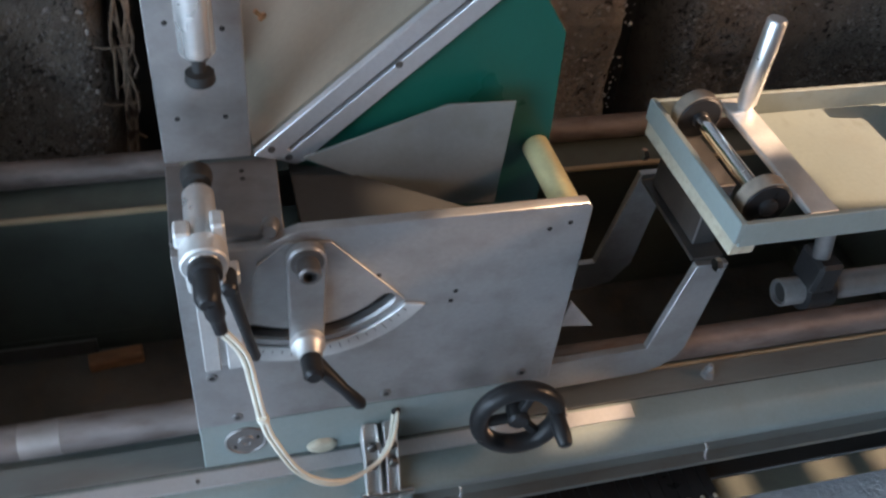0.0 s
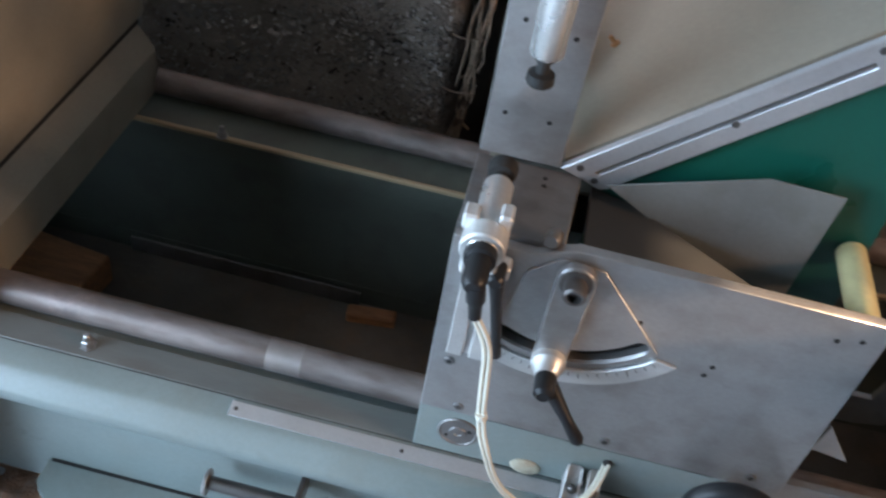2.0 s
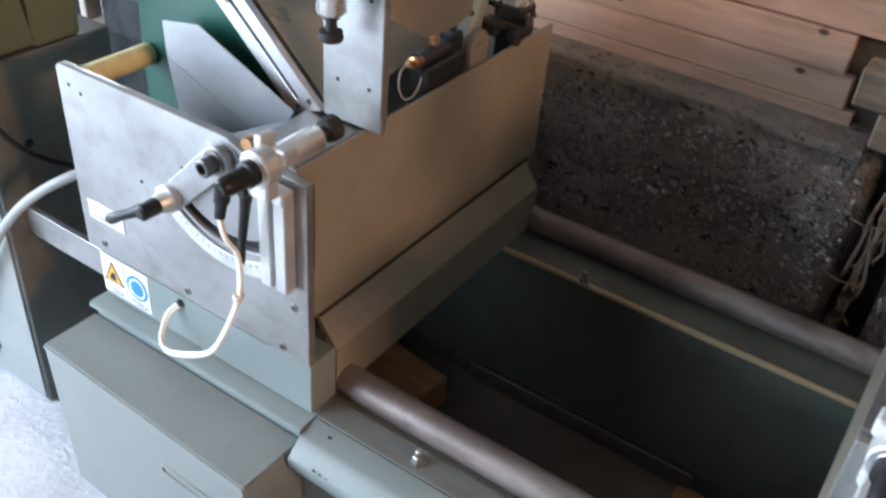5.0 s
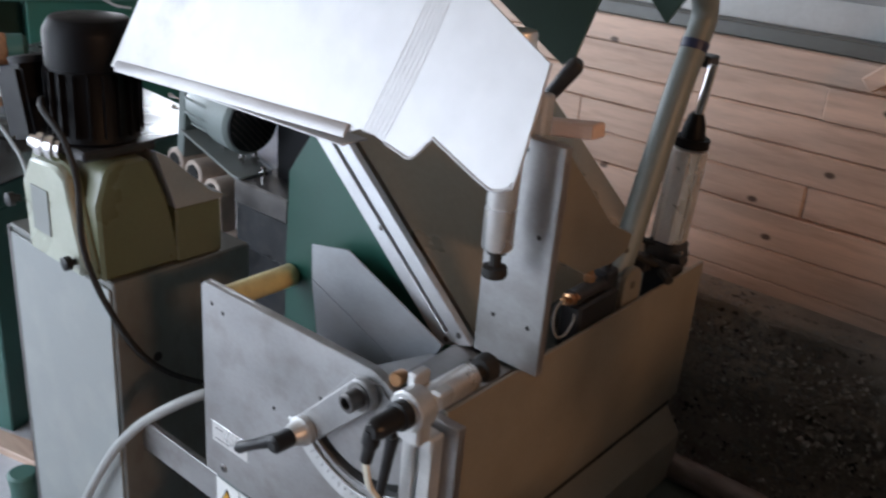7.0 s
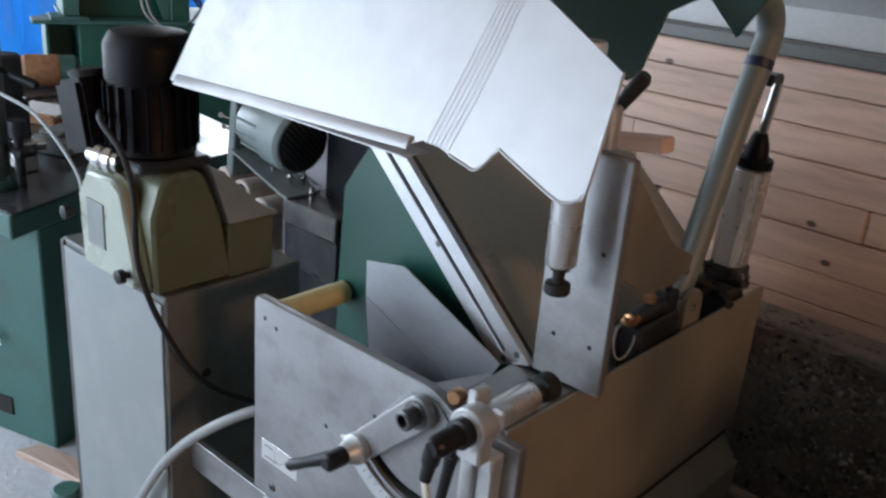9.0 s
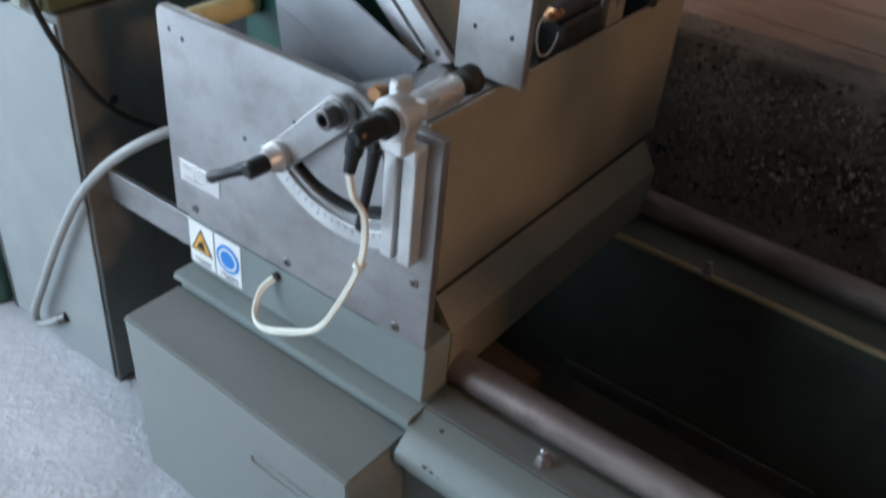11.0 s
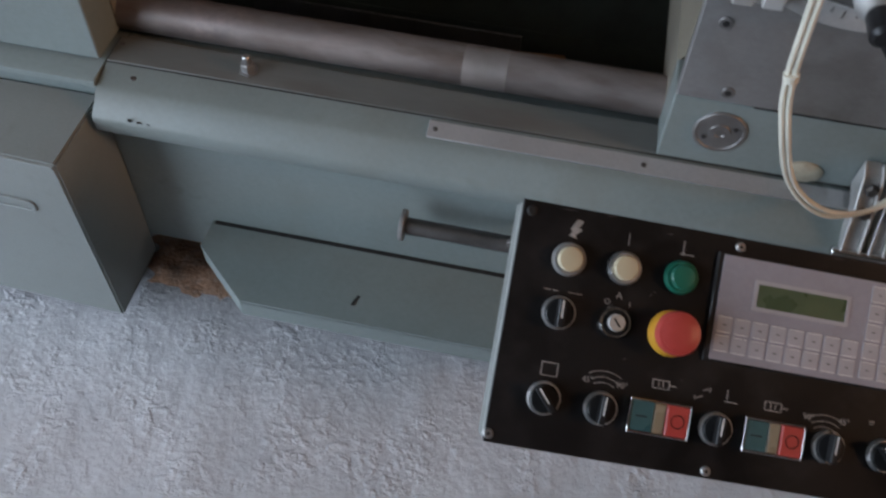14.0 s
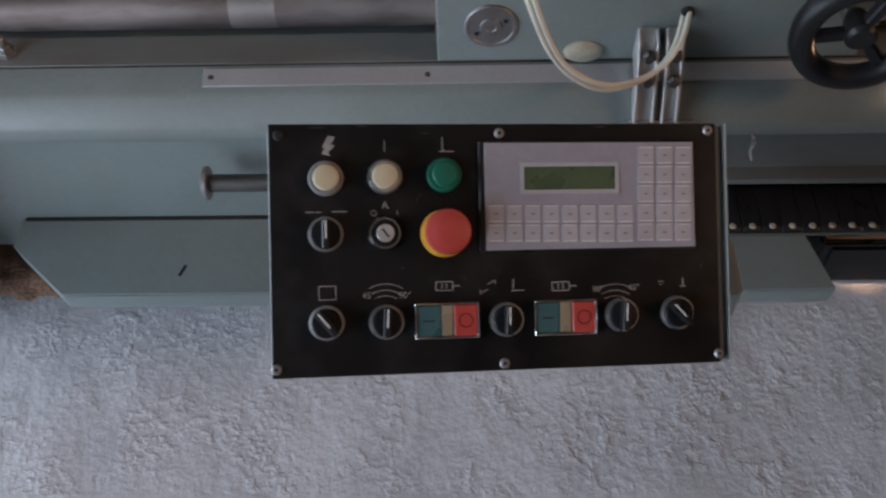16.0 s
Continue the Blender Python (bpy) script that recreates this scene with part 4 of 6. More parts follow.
    for d in ((-0.0030, 0.0030) if right else (-0.0018, 0.0018)):
        hp("cable", pipe([(u + d, y, z + (d if k > 5 else 0)) for k, (u, y, z) in enumerate(run)], 0.0030, 8, 7), CABLE, cl, "thin cream cable")
    hp("cable_tie", lathe(run[3], run[4], [(0, 0.0075), (0.008, 0.0075)], 12), CABLE, cl)
    hp("cable_bushing", lathe((run[-1][0], 0.0035, run[-1][2]), (run[-1][0], -1, run[-1][2]), [(0, 0.007), (0.005, 0.006)], 14), RUBBER_VOID, cl)
    # vertical clamp in front of the fence
    vu, vy = 0.053, 0.112
    vc = hp("vertical_cylinder", lathe((vu, vy, 1.018), (vu, vy, 2), [(0, 0.0175), (0.003, 0.0195), (0.26, 0.0195), (0.263, 0.0175)], 32), CYL, head, "pale vertical clamp cylinder")
    hp("vertical_pad", lathe((vu, vy, 1.018), (vu, vy, 0), [(0, 0.012), (0.006, 0.012), (0.007, 0.0075), (0.022, 0.0075), (0.024, 0.0155), (0.034, 0.0165), (0.037, 0.0145)], 28), RUBBER_VOID, vc)
    hp("cylinder_mount", box(vu - 0.03, vu + 0.03, 0.135, 0.155, 1.16, 1.21, 0.003), ALU_CAST, vc)
    # fittings behind the fence
    hp("valve", join(box(0.040, 0.075, 0.32, 0.43, 0.782, 0.872, 0.004), cyl((0.055, 0.31, 0.885), (0.055, 0.40, 0.885), 0.013), box(0.043, 0.068, 0.39, 0.425, 0.872, 0.905, 0.003)), IRON)
    hp("brass_fitting", lathe((0.052, 0.318, 0.886), (0.052, 0.27, 0.892), [(0, 0.010), (0.008, 0.010), (0.009, 0.0072), (0.015, 0.0072), (0.016, 0.0090), (0.021, 0.0090), (0.022, 0.005), (0.032, 0.005)], 14), BRONZE)
    hp("brass_nut", lathe((0.056, 0.36, 0.898), (0.056, 0.36, 1.2), [(0, 0.009), (0.010, 0.009), (0.011, 0.005), (0.018, 0.005)], 6), BRONZE)
    hp("air_hose", pipe([(0.052, 0.284, 0.890), (0.050, 0.266, 0.885), (0.046, 0.258, 0.865), (0.045, 0.270, 0.842), (0.046, 0.295, 0.836), (0.048, 0.315, 0.848), (0.050, 0.322, 0.860)], 0.0017, 8), CONDUIT)
    hp("black_hose", pipe([(0.055, 0.41, 0.905), (0.056, 0.42, 0.925), (0.060, 0.45, 0.925), (0.066, 0.50, 0.90), (0.068, 0.56, 0.87), (0.066, 0.60, 0.85)], 0.005, 8), RUBBER_VOID)
    hp("hinge_block", prism([(0.446, 0.782), (0.500, 0.782), (0.500, 0.868), (0.494, 0.882), (0.482, 0.890), (0.464, 0.890), (0.452, 0.882), (0.446, 0.868)], "x", 0.040, 0.050, [ring_pts(0.473, 0.862, 0.007, 0, 330, 11)], 0.001), CHEEK)
    # outrigger arm
    if right:
        hp("corner_lug", prism([(0.455, 0.566), (0.532, 0.566), (0.537, 0.606), (0.584, 0.544), (0.540, 0.552), (0.455, 0.552)], "y", 0.058, 0.062, (), 0.0005), ALU_CAST, head, "small pointed sheet lug")
        hp("outrigger", prism([(0.476, 0.512), (0.664, 0.516), (0.698, 0.686), (0.748, 0.685), (0.732, 0.506), (0.722, 0.484), (0.700, 0.466), (0.67, 0.456), (0.476, 0.448)], "y", 0.022, 0.034, (), 0.001), STEEL, head, "bent flat steel arm")
    else:
        hp("outrigger", box(0.476, 0.735, 0.022, 0.034, 0.425, 0.485, 0.001), STEEL, head, "flat steel arm")
    return head, m


def arm_outline(x0, z0, x1, z1, r):
    a = math.degrees(math.atan2(z1 - z0, x1 - x0))
    return [(x0 + r * math.cos(radians(a + t)), z0 + r * math.sin(radians(a + t))) for t in range(90, 271, 15)] + \
           [(x1 + r * 0.9 * math.cos(radians(a + t)), z1 + r * 0.9 * math.sin(radians(a + t))) for t in range(-90, 91, 15)]


RX, LX = -0.054, -0.748
head_r, mr = saw_head(RX, 1, "steel saw head with handwheel, clamps and green guard cheek", (0.145, 0.684), (0.206, 0.612), True)
head_l, ml = saw_head(LX, -1, "steel saw head with warning stickers under a white hood", (0.244, 0.722), (0.322, 0.678), False)

# only on the right head: emblem, oval cap, handwheel, bracket with two bolts
emblem = part("round_badge", lathe((0.006, 0.004, 0.467), (0.006, -1, 0.467), [(0, 0.030), (0.0015, 0.030), (0.003, 0.0285), (0.003, 0.0255), (0.0016, 0.0245), (0.0016, 0.0125), (0.0036, 0.0115), (0.0036, 0.006), (0.0022, 0.005)], 32), TABLE, head_r, "round stamped metal badge")
for k in range(2):
    a = k * math.tau / 2 + 0.5
    part("rivet", lathe((0.006 + 0.018 * math.cos(a), 0.0012, 0.467 + 0.018 * math.sin(a)), (0.006 + 0.018 * math.cos(a), -1, 0.467 + 0.018 * math.sin(a)), [(0, 0.0028), (0.001, 0.0025)], 8), RUBBER_VOID, emblem)
cap = lathe((0, 0, 0), (0, -1, 0), [(0, 0.0195), (0.003, 0.019), (0.006, 0.015), (0.007, 0.006)], 28)
part("oval_cap", turned(cap, Matrix.Translation((0.111, 0.0045, 0.428)) @ Matrix.Diagonal((1.15, 1, 0.8, 1))), CAPCREAM, head_r, "cream oval blanking cap")
hw = thing("handwheel", (0.388, -0.02, 0.50), "black plastic handwheel with a spinning grip", "handwheel")
HWM = Matrix.Translation((0.382, -0.052, 0.499)) @ Matrix.Rotation(radians(-4), 4, "X") @ Matrix.Rotation(radians(-6), 4, "Z")
rim = bmesh.new()
rings = []
for i in range(48):
    a = i * math.tau / 48
    rings.append([rim.verts.new(((0.057 + 0.0135 * math.cos(b)) * math.cos(a), 0.015 * math.sin(b), (0.057 + 0.0135 * math.cos(b)) * math.sin(a))) for b in [k * math.tau / 12 for k in range(12)]])
for i in range(48):
    for k in range(12):
        rim.faces.new((rings[i][k], rings[i][(k + 1) % 12], rings[(i + 1) % 48][(k + 1) % 12], rings[(i + 1) % 48][k]))
part("rim", turned(rim, HWM), BLACK, hw)
spokes = [turned(box(-0.006, 0.006, -0.004, 0.010, 0.010, 0.052, 0.002), Matrix.Rotation(radians(a), 4, "Y")) for a in (20, 140, 260)]
part("hub", turned(join(lathe((0, 0.03, 0), (0, -1, 0), [(0, 0.011), (0.018, 0.016), (0.036, 0.016), (0.040, 0.012)], 24), *spokes), HWM), BLACK, hw)
part("shaft", cyl((0.382, 0.004, 0.491), (0.382, -0.04, 0.498), 0.009), CHROME, hw)
part("grip", turned(lathe((0.052, -0.008, 0.012), (0.062, -0.075, -0.016), [(0, 0.008), (0.006, 0.0115), (0.030, 0.0125), (0.046, 0.010), (0.049, 0.006)], 18), HWM), BLACK, hw)
sensor = thing("sensor_bracket", (0.215, -0.03, 0.40), "pair of cast aluminium slotted arms carrying the control panel", "bracket")
for u0, u1 in ((0.166, 0.189), (0.197, 0.216)):
    side = [(0.003, 0.463), (-0.014, 0.457), (-0.034, 0.428), (-0.060, 0.378), (-0.085, 0.335), (-0.115, 0.330), (-0.115, 0.318), (-0.078, 0.322), (-0.050, 0.366), (-0.024, 0.418), (0.003, 0.425)]
    arm_ = part("arm", prism(side, "x", u0 + 0.003, u1 - 0.003, (), 0.001), ALU_CAST, sensor)
    rim_ = [(y - 0.005 if k < 6 else y, z + 0.003 if k < 6 else z) for k, (y, z) in enumerate(side)]
    for a in (u0, u1 - 0.003):
        part("rib", prism(rim_, "x", a, a + 0.003, (), 0.0006), ALU_CAST, arm_)
    for z, y in ((0.448, -0.026), (0.424, -0.040)):
        c_ = (u0 + u1) / 2
        part("bolt", lathe((c_, y, z), (c_, y - 1, z + 0.3), [(0, 0.0075), (0.006, 0.0075), (0.008, 0.005)], 6), DARKSTEEL, arm_)
part("cross_bolt", cyl((0.158, -0.062, 0.376), (0.236, -0.062, 0.376), 0.006), CHROME, sensor)
part("cross_plate", box(0.165, 0.222, -0.235, -0.085, 0.309, 0.3175, 0.002), ALU_CAST, sensor)
part("riser", box(0.175, 0.212, -0.235, -0.225, 0.318, 0.455, 0.002), ALU_CAST, sensor)

# only on the left head: nameplate and stickers
np_ = part("nameplate", turned(box(0.391, 0.478, -0.0012, -0.0002, 0.578, 0.614, 0.0004), ml @ Matrix.Translation((0, 0, 0))), CYL, head_l, "small worn metal nameplate")
for k, w in ((0, 0.020), (2.4, 0.035)):
    part("print_bar", turned(box(0.470 - w, 0.470, -0.0016, -0.0012, 0.604 - k * 0.008, 0.6055 - k * 0.008, 0), ml), DARKSTEEL, np_)
for u0, u1 in ((0.419, 0.476), (0.358, 0.416)):
    stick = part("warning_sticker", turned(box(u0, u1, 0.0028, 0.0038, 0.424, 0.505, 0.0003), ml), WHITE, head_l, "white safety sticker")
    cu = (u0 + u1) / 2
    if u0 > 0.4:
        part("triangle", turned(prism([(cu - 0.025, 0.450), (cu + 0.025, 0.450), (cu, 0.496)], "y", 0.0022, 0.0028), ml), RUBBER_VOID, stick)
        part("triangle_field", turned(prism([(cu - 0.020, 0.453), (cu + 0.020, 0.453), (cu, 0.490)], "y", 0.0017, 0.0023), ml), YELLOW, stick, "yellow warning triangle")
        part("triangle_mark", turned(prism([(cu - 0.009, 0.457), (cu + 0.011, 0.457), (cu + 0.004, 0.470), (cu - 0.004, 0.474)], "y", 0.0013, 0.0018), ml), RUBBER_VOID, stick)
    else:
        part("blue_disc", turned(lathe((cu, 0.0028, 0.467), (cu, -1, 0.467), [(0, 0.026), (0.0006, 0.0258)], 32), ml), BLUE, stick, "blue mandatory sign")
        part("inner_ring", turned(prism(ring_pts(cu, 0.467, 0.020, 0, 350, 28), "y", 0.0016, 0.0021, [ring_pts(cu, 0.467, 0.0165, 0, 350, 28)]), ml), WHITE, stick)
    for k in range(2):
        part("print_bar", turned(box(u0 + 0.008, u1 - 0.010 - k * 0.01, 0.0022, 0.0028, 0.434 - k * 0.006, 0.436 - k * 0.006, 0), ml), RUBBER_VOID, stick)
# signal conduit looping from the left head to the cabinet
cond = thing("grey_conduit", (-1.4, -0.03, 0.3), "grey flexible conduit looping down to the cabinet front", "conduit")
part("hose", pipe([(-1.235, 0.03, 0.650), (-1.262, 0.0, 0.640), (-1.315, -0.03, 0.600), (-1.395, -0.034, 0.528), (-1.47, -0.038, 0.44), (-1.555, -0.042, 0.31), (-1.63, -0.045, 0.18), (-1.685, -0.045, 0.085), (-1.688, -0.045, 0.050), (-1.66, -0.040, 0.060), (-1.62, -0.024, 0.088)], 0.0085, 12, 8), CONDUIT, cond)
part("hose_end", cyl((-1.628, -0.028, 0.082), (-1.612, -0.0195, 0.092), 0.011), DARKSTEEL, cond)

# ---- switch box in front of the bed ----
sb = thing("switch_box", (-1.0, -0.07, 0.03), "large plain grey sheet steel switch box below the saw head", "switch box")
case = bmesh.new()
foot_line = [case.verts.new((x, y, 0.045)) for x, y in ((-1.222, -0.126), (-0.750, -0.143), (-0.750, -0.0175), (-1.222, -0.0175))]
top_line = [case.verts.new((x, y, 0.374)) for x, y in ((-1.239, -0.126), (-0.752, -0.143), (-0.750, -0.0175), (-1.239, -0.0175))]
case.faces.new(foot_line[::-1])
case.faces.new(top_line)
for i in range(4):
    case.faces.new((foot_line[i], foot_line[(i + 1) % 4], top_line[(i + 1) % 4], top_line[i]))
bmesh.ops.bevel(case, geom=case.edges[:], offset=0.003, segments=2, affect="EDGES")
part("body", case, BOXGREY, sb)
SKEW = Matrix.Translation((-1.239, -0.126, 0)) @ Matrix.Rotation(-0.0349, 4, "Z")
slot_rim = [(0.292, 0.274), (0.298, 0.269), (0.426, 0.269), (0.432, 0.274), (0.432, 0.286), (0.426, 0.291), (0.298, 0.291), (0.292, 0.286)]
slot_in = [(0.297, 0.276), (0.301, 0.273), (0.423, 0.273), (0.427, 0.276), (0.427, 0.284), (0.423, 0.287), (0.301, 0.287), (0.297, 0.284)]
part("slot_emboss", turned(prism(slot_rim, "y", -0.0028, 0.001, [slot_in], 0.0006), SKEW), BOXGREY, sb, "embossed long slot")
part("top_fold", turned(box(0.002, 0.484, -0.0016, 0.0006, 0.3655, 0.3705, 0.0006), SKEW), BOXGREY, sb, "folded sheet edge")
for x in (-1.2, -0.8):
    part("foot", box(x - 0.02, x + 0.02, -0.06, -0.01, 0.0, 0.036, 0.002), BLACK, sb)

# ---- roller support on the right ----
rs = thing("roller_support", (0.95, 0.05, 0.60), "grey-green roller support frame with two rollers and a steel handle post", "roller support")
FZ0, FZ1 = 0.816, 0.854
part("end_bar", box(0.604, 0.613, -0.074, 0.194, 0.822, 0.856, 0.001), PAINT, rs)
part("front_bar", box(0.612, 1.7, -0.074, -0.067, FZ0, FZ1, 0.001), PAINT, rs)
part("rear_bar", box(0.612, 1.7, 0.187, 0.194, FZ0, FZ1, 0.001), PAINT, rs)
part("front_lip", box(0.612, 1.7, -0.066, -0.045, FZ0, FZ0 + 0.004, 0.001), PAINT, rs)
part("pan", box(0.752, 1.7, -0.044, 0.186, FZ0 - 0.002, FZ0 + 0.003, 0), PAINT, rs)
for x in (0.706, 1.30):
    part("cross_bar", box(x, x + 0.042, -0.066, 0.186, FZ1 - 0.012, FZ1 - 0.002, 0.002), ALU_CAST, rs, "bare flat cross bar")
# scuffed channel; cream colour also holds the warm sun on it
part("edge_channel", box(0.606, 0.640, -0.070, 0.188, 0.800, 0.8215, 0.001), CAPCREAM, rs, "scuffed channel under the end bar, sunlight put in its cream colour")
for x in (0.662, 1.02):
    ax = part("axle", cyl((x, -0.045, 0.846), (x, 0.178, 0.846), 0.0105), CHROME, rs, "bright steel axle")
    for y in (-0.038, 0.150):
        part("roller_disc", lathe((x, y, 0.846), (x, y + 1, 0.846), [(0, 0.030), (0.003, 0.0335), (0.021, 0.0335), (0.024, 0.030)], 32), BLACK, ax)
        part("roller_rim", lathe((x, y + 0.002, 0.846), (x, y + 1, 0.846), [(0, 0.0342), (0.020, 0.0342)], 32), TREAD, ax, "worn tan tread")
        part("roller_nut", lathe((x, y, 0.846), (x, y - 1, 0.846), [(0, 0.012), (0.006, 0.012), (0.008, 0.007)], 16), IRON, ax)
part("post", lathe((0.735, 0.160, FZ1 - 0.002), (0.750, 0.173, FZ1 + 1), [(0, 0.010), (0.004, 0.011), (0.010, 0.0140), (0.135, 0.0140), (0.138, 0.012)], 24), ALU, rs, "turned steel handle post")
part("strap", prism([(0.642, 0.690), (0.690, 0.690), (0.690, 0.684), (0.642, 0.684)], "y", 0.035, 0.225), DARKSTEEL, rs, "flat steel strap across the yoke")
part("rear_arm", prism([(0.43, 0.512), (0.600, 0.516), (0.638, 0.700), (0.690, 0.700), (0.668, 0.506), (0.640, 0.466), (0.60, 0.456), (0.43, 0.448)], "y", 0.213, 0.225, (), 0.001), STEEL, rs, "bent flat steel arm")
part("carrier", box(0.652, 0.688, 0.06, 0.20, 0.691, 0.799, 0.002), DARKSTEEL, rs)
part("clamp", join(lathe((0.922, 0.10, 0.512), (2.0, 0.10, 0.512), [(0, 0.030), (0.002, 0.034), (0.052, 0.034), (0.054, 0.030)], 28), box(0.918, 0.962, 0.068, 0.132, 0.53, 0.592, 0.006)), BLACK, rs, "black clamp block")
part("clamp_bar", join(lathe((0.884, 0.10, 0.512), (2.1, 0.10, 0.512), [(0.012, 0.017), (0, 0.019), (0, 0.0225), (0.002, 0.0235), (1.2, 0.0235)], 28)), STEEL, rs, "round steel guide tube")
part("tube_bore", cyl((0.890, 0.10, 0.512), (0.897, 0.10, 0.512), 0.0175), RUBBER_VOID, rs)
part("clamp_post", cyl((0.935, 0.10, 0.585), (0.885, 0.10, 0.815), 0.0145), STEEL, rs)
for x, y in ((0.616, -0.06), (0.616, 0.17)):
    part("bolt", lathe((x - 0.008, y, 0.775), (x - 1, y, 0.775), [(0, 0.009), (0.007, 0.009)], 6), CHROME, rs)

# ---- control panel ----
PT = Vector((-0.1904, -0.2423, 0.5846))
PX, PY, PN = Vector((0.9873, 0.0982, -0.1247)), Vector((-0.0132, 0.8336, 0.5522)), Vector((0.1582, -0.5435, 0.8244))
PM = Matrix(((PX.x, PY.x, PN.x, PT.x), (PX.y, PY.y, PN.y, PT.y), (PX.z, PY.z, PN.z, PT.z), (0, 0, 0, 1)))
PWID, PHEI = 0.402, 0.2145
cp = thing("control_panel", (0, -0.32, 0.40), "black sloping control panel with buttons, switches and keypad", "control panel")


def pp(name, bm, material, parent=cp, label=""):
    """A part in the panel's own frame: x right, y up its face from the top edge, z off the face."""
    return part(name, turned(bm, PM), material, parent, label)


def px(x, y):
    u, v = (x - 473) / 1000, (y - 220) / 1000
    w = 1 - 0.0815 * u + 0.00864 * v
    return (0.46964 * u - 0.00911 * v) / w, -(0.00088 * u + 0.47852 * v) / w


pp("enclosure", box(-0.001, PWID + 0.004, -PHEI, -0.001, -0.036, -0.0045, 0.003), BOXGREY, cp, "grey steel enclosure")
pp("edge_strip", box(PWID + 0.0045, PWID + 0.006, -PHEI, 0.0, -0.030, 0.0, 0.0004), CABINET, cp, "pale bare edge strip")
pp("face_plate", box(0, PWID - 0.004, -PHEI - 0.001, 0.0, -0.004, 0.0, 0.0008), BLACKPANEL, cp, "black worn face plate")
for x, y in ((883, 236), (1251, 231), (1272, 625), (893, 643), (489, 655), (492, 240)):
    a, b = px(x, y)
    s_ = pp("screw", lathe((a, b, 0), (a, b, 1), [(0, 0.0046), (0.001, 0.0046), (0.0024, 0.0034)], 16), STEEL if x != 492 else RUBBER_VOID)
    pp("socket", lathe((a, b, 0.0023), (a, b, 1), [(0, 0.0018), (0.0003, 0.0016)], 6), RUBBER_VOID, s_)


for x, y, n, t in ((738, 352, 9, 60), (744, 345, 6, -20), (752, 236, 12, 4), (712, 474, 8, 10), (602, 300, 5, 70), (822, 492, 5, 0), (640, 215 + 8, 16, 1), (1060, 224, 22, 0), (560, 226, 30, -1), (1240, 470, 7, 80)):
    a, b = px(x, y)
    pp("scuff", turned(prism([(-n * 0.0003, -0.0003), (0, -0.0007), (n * 0.0003, 0.0001), (n * 0.0001, 0.0006)], "z", 0, 0.0002), Matrix.Translation((a, b, 0)) @ Matrix.Rotation(radians(t), 4, "Z")), SCUFF)


def button(x, y, material, bezel, label):
    a, b = px(x, y)
    t = pp("push_button", lathe((a, b, 0), (a, b, 1), [(0, 0.0152), (0.004, 0.0150), (0.0065, 0.0135), (0.0065, 0.0115)], 36), bezel, cp, label)
    pp("button_cap", lathe((a, b, 0.003), (a, b, 1), [(0, 0.0112), (0.007, 0.0110), (0.0085, 0.0098), (0.009, 0.006)], 32), material, t)


button(576, 316, CREAMBUTTON, PALEPRINT, "cream push button in a dull grey bezel")
button(680, 313, CREAMBUTTON, ALU, "cream push button in a bright bezel")
button(785, 310, GREENBUTTON, GREENBUTTON, "green push button")


def selector(x, y, turn, label="black rotary selector in a chrome ring"):
    a, b = px(x, y)
    t = pp("selector", lathe((a, b, 0), (a, b, 1), [(0, 0.0152), (0.003, 0.0150), (0.0048, 0.0140), (0.0048, 0.0126)], 36), ALU, cp, label)
    pp("dial", lathe((a, b, 0.001), (a, b, 1), [(0, 0.0131), (0.006, 0.0128), (0.0068, 0.0118)], 32), BLACK, t)
    r = Matrix.Translation((a, b, 0)) @ Matrix.Rotation(radians(turn), 4, "Z")
    pp("grip", turned(box(-0.0032, 0.0032, -0.0125, 0.0125, 0.006, 0.017, 0.001), r), BLACK, t)
    pp("pointer", turned(box(-0.0006, 0.0006, -0.004, 0.0115, 0.0168, 0.0173, 0.0001), r), WHITE, t)


for x, y, r in ((576, 415, 0), (578, 572, 40), (684, 570, -3), (896, 565, -2), (1099, 557, -3), (1197, 553, 42)):
    selector(x, y, r)
a, b = px(681, 413)
ks = pp("key_switch", lathe((a, b, 0), (a, b, 1), [(0, 0.0152), (0.003, 0.0150), (0.0055, 0.0132), (0.0055, 0.0118), (0.003, 0.0115)], 36), CHROME, cp, "chrome key switch")
pp("barrel_ring", lathe((a, b, 0.0005), (a, b, 1), [(0, 0.0116), (0.0045, 0.0116)], 32), BLACK, ks)
pp("barrel", lathe((a, b, 0.003), (a, b, 1), [(0, 0.0078), (0.006, 0.0076), (0.007, 0.0068)], 28), ALU_CAST, ks)
pp("keyhole", turned(box(-0.0008, 0.0008, -0.0045, 0.0045, 0.0098, 0.0104, 0), Matrix.Translation((a, b, 0)) @ Matrix.Rotation(radians(40), 4, "Z")), RUBBER_VOID, ks)
a, b = px(786, 413)
es = pp("emergency_stop", lathe((a, b, 0), (a, b, 1), [(0, 0.0208), (0.004, 0.0208), (0.006, 0.0195)], 40), YELLOW, cp, "red mushroom emergency stop on a yellow collar")
pp("collar_cone", lathe((a, b, 0.005), (a, b, 1), [(0, 0.0195), (0.009, 0.0165)], 36), YELLOW, es)
pp("mushroom", lathe((a + 0.001, b + 0.001, 0.011), (a + 0.001, b + 0.001, 1), [(0, 0.0165), (0.002, 0.0196), (0.008, 0.0198), (0.0115, 0.0182), (0.0120, 0.0150), (0.0126, 0.0140), (0.0130, 0.006)], 40), REDBUTTON, es)
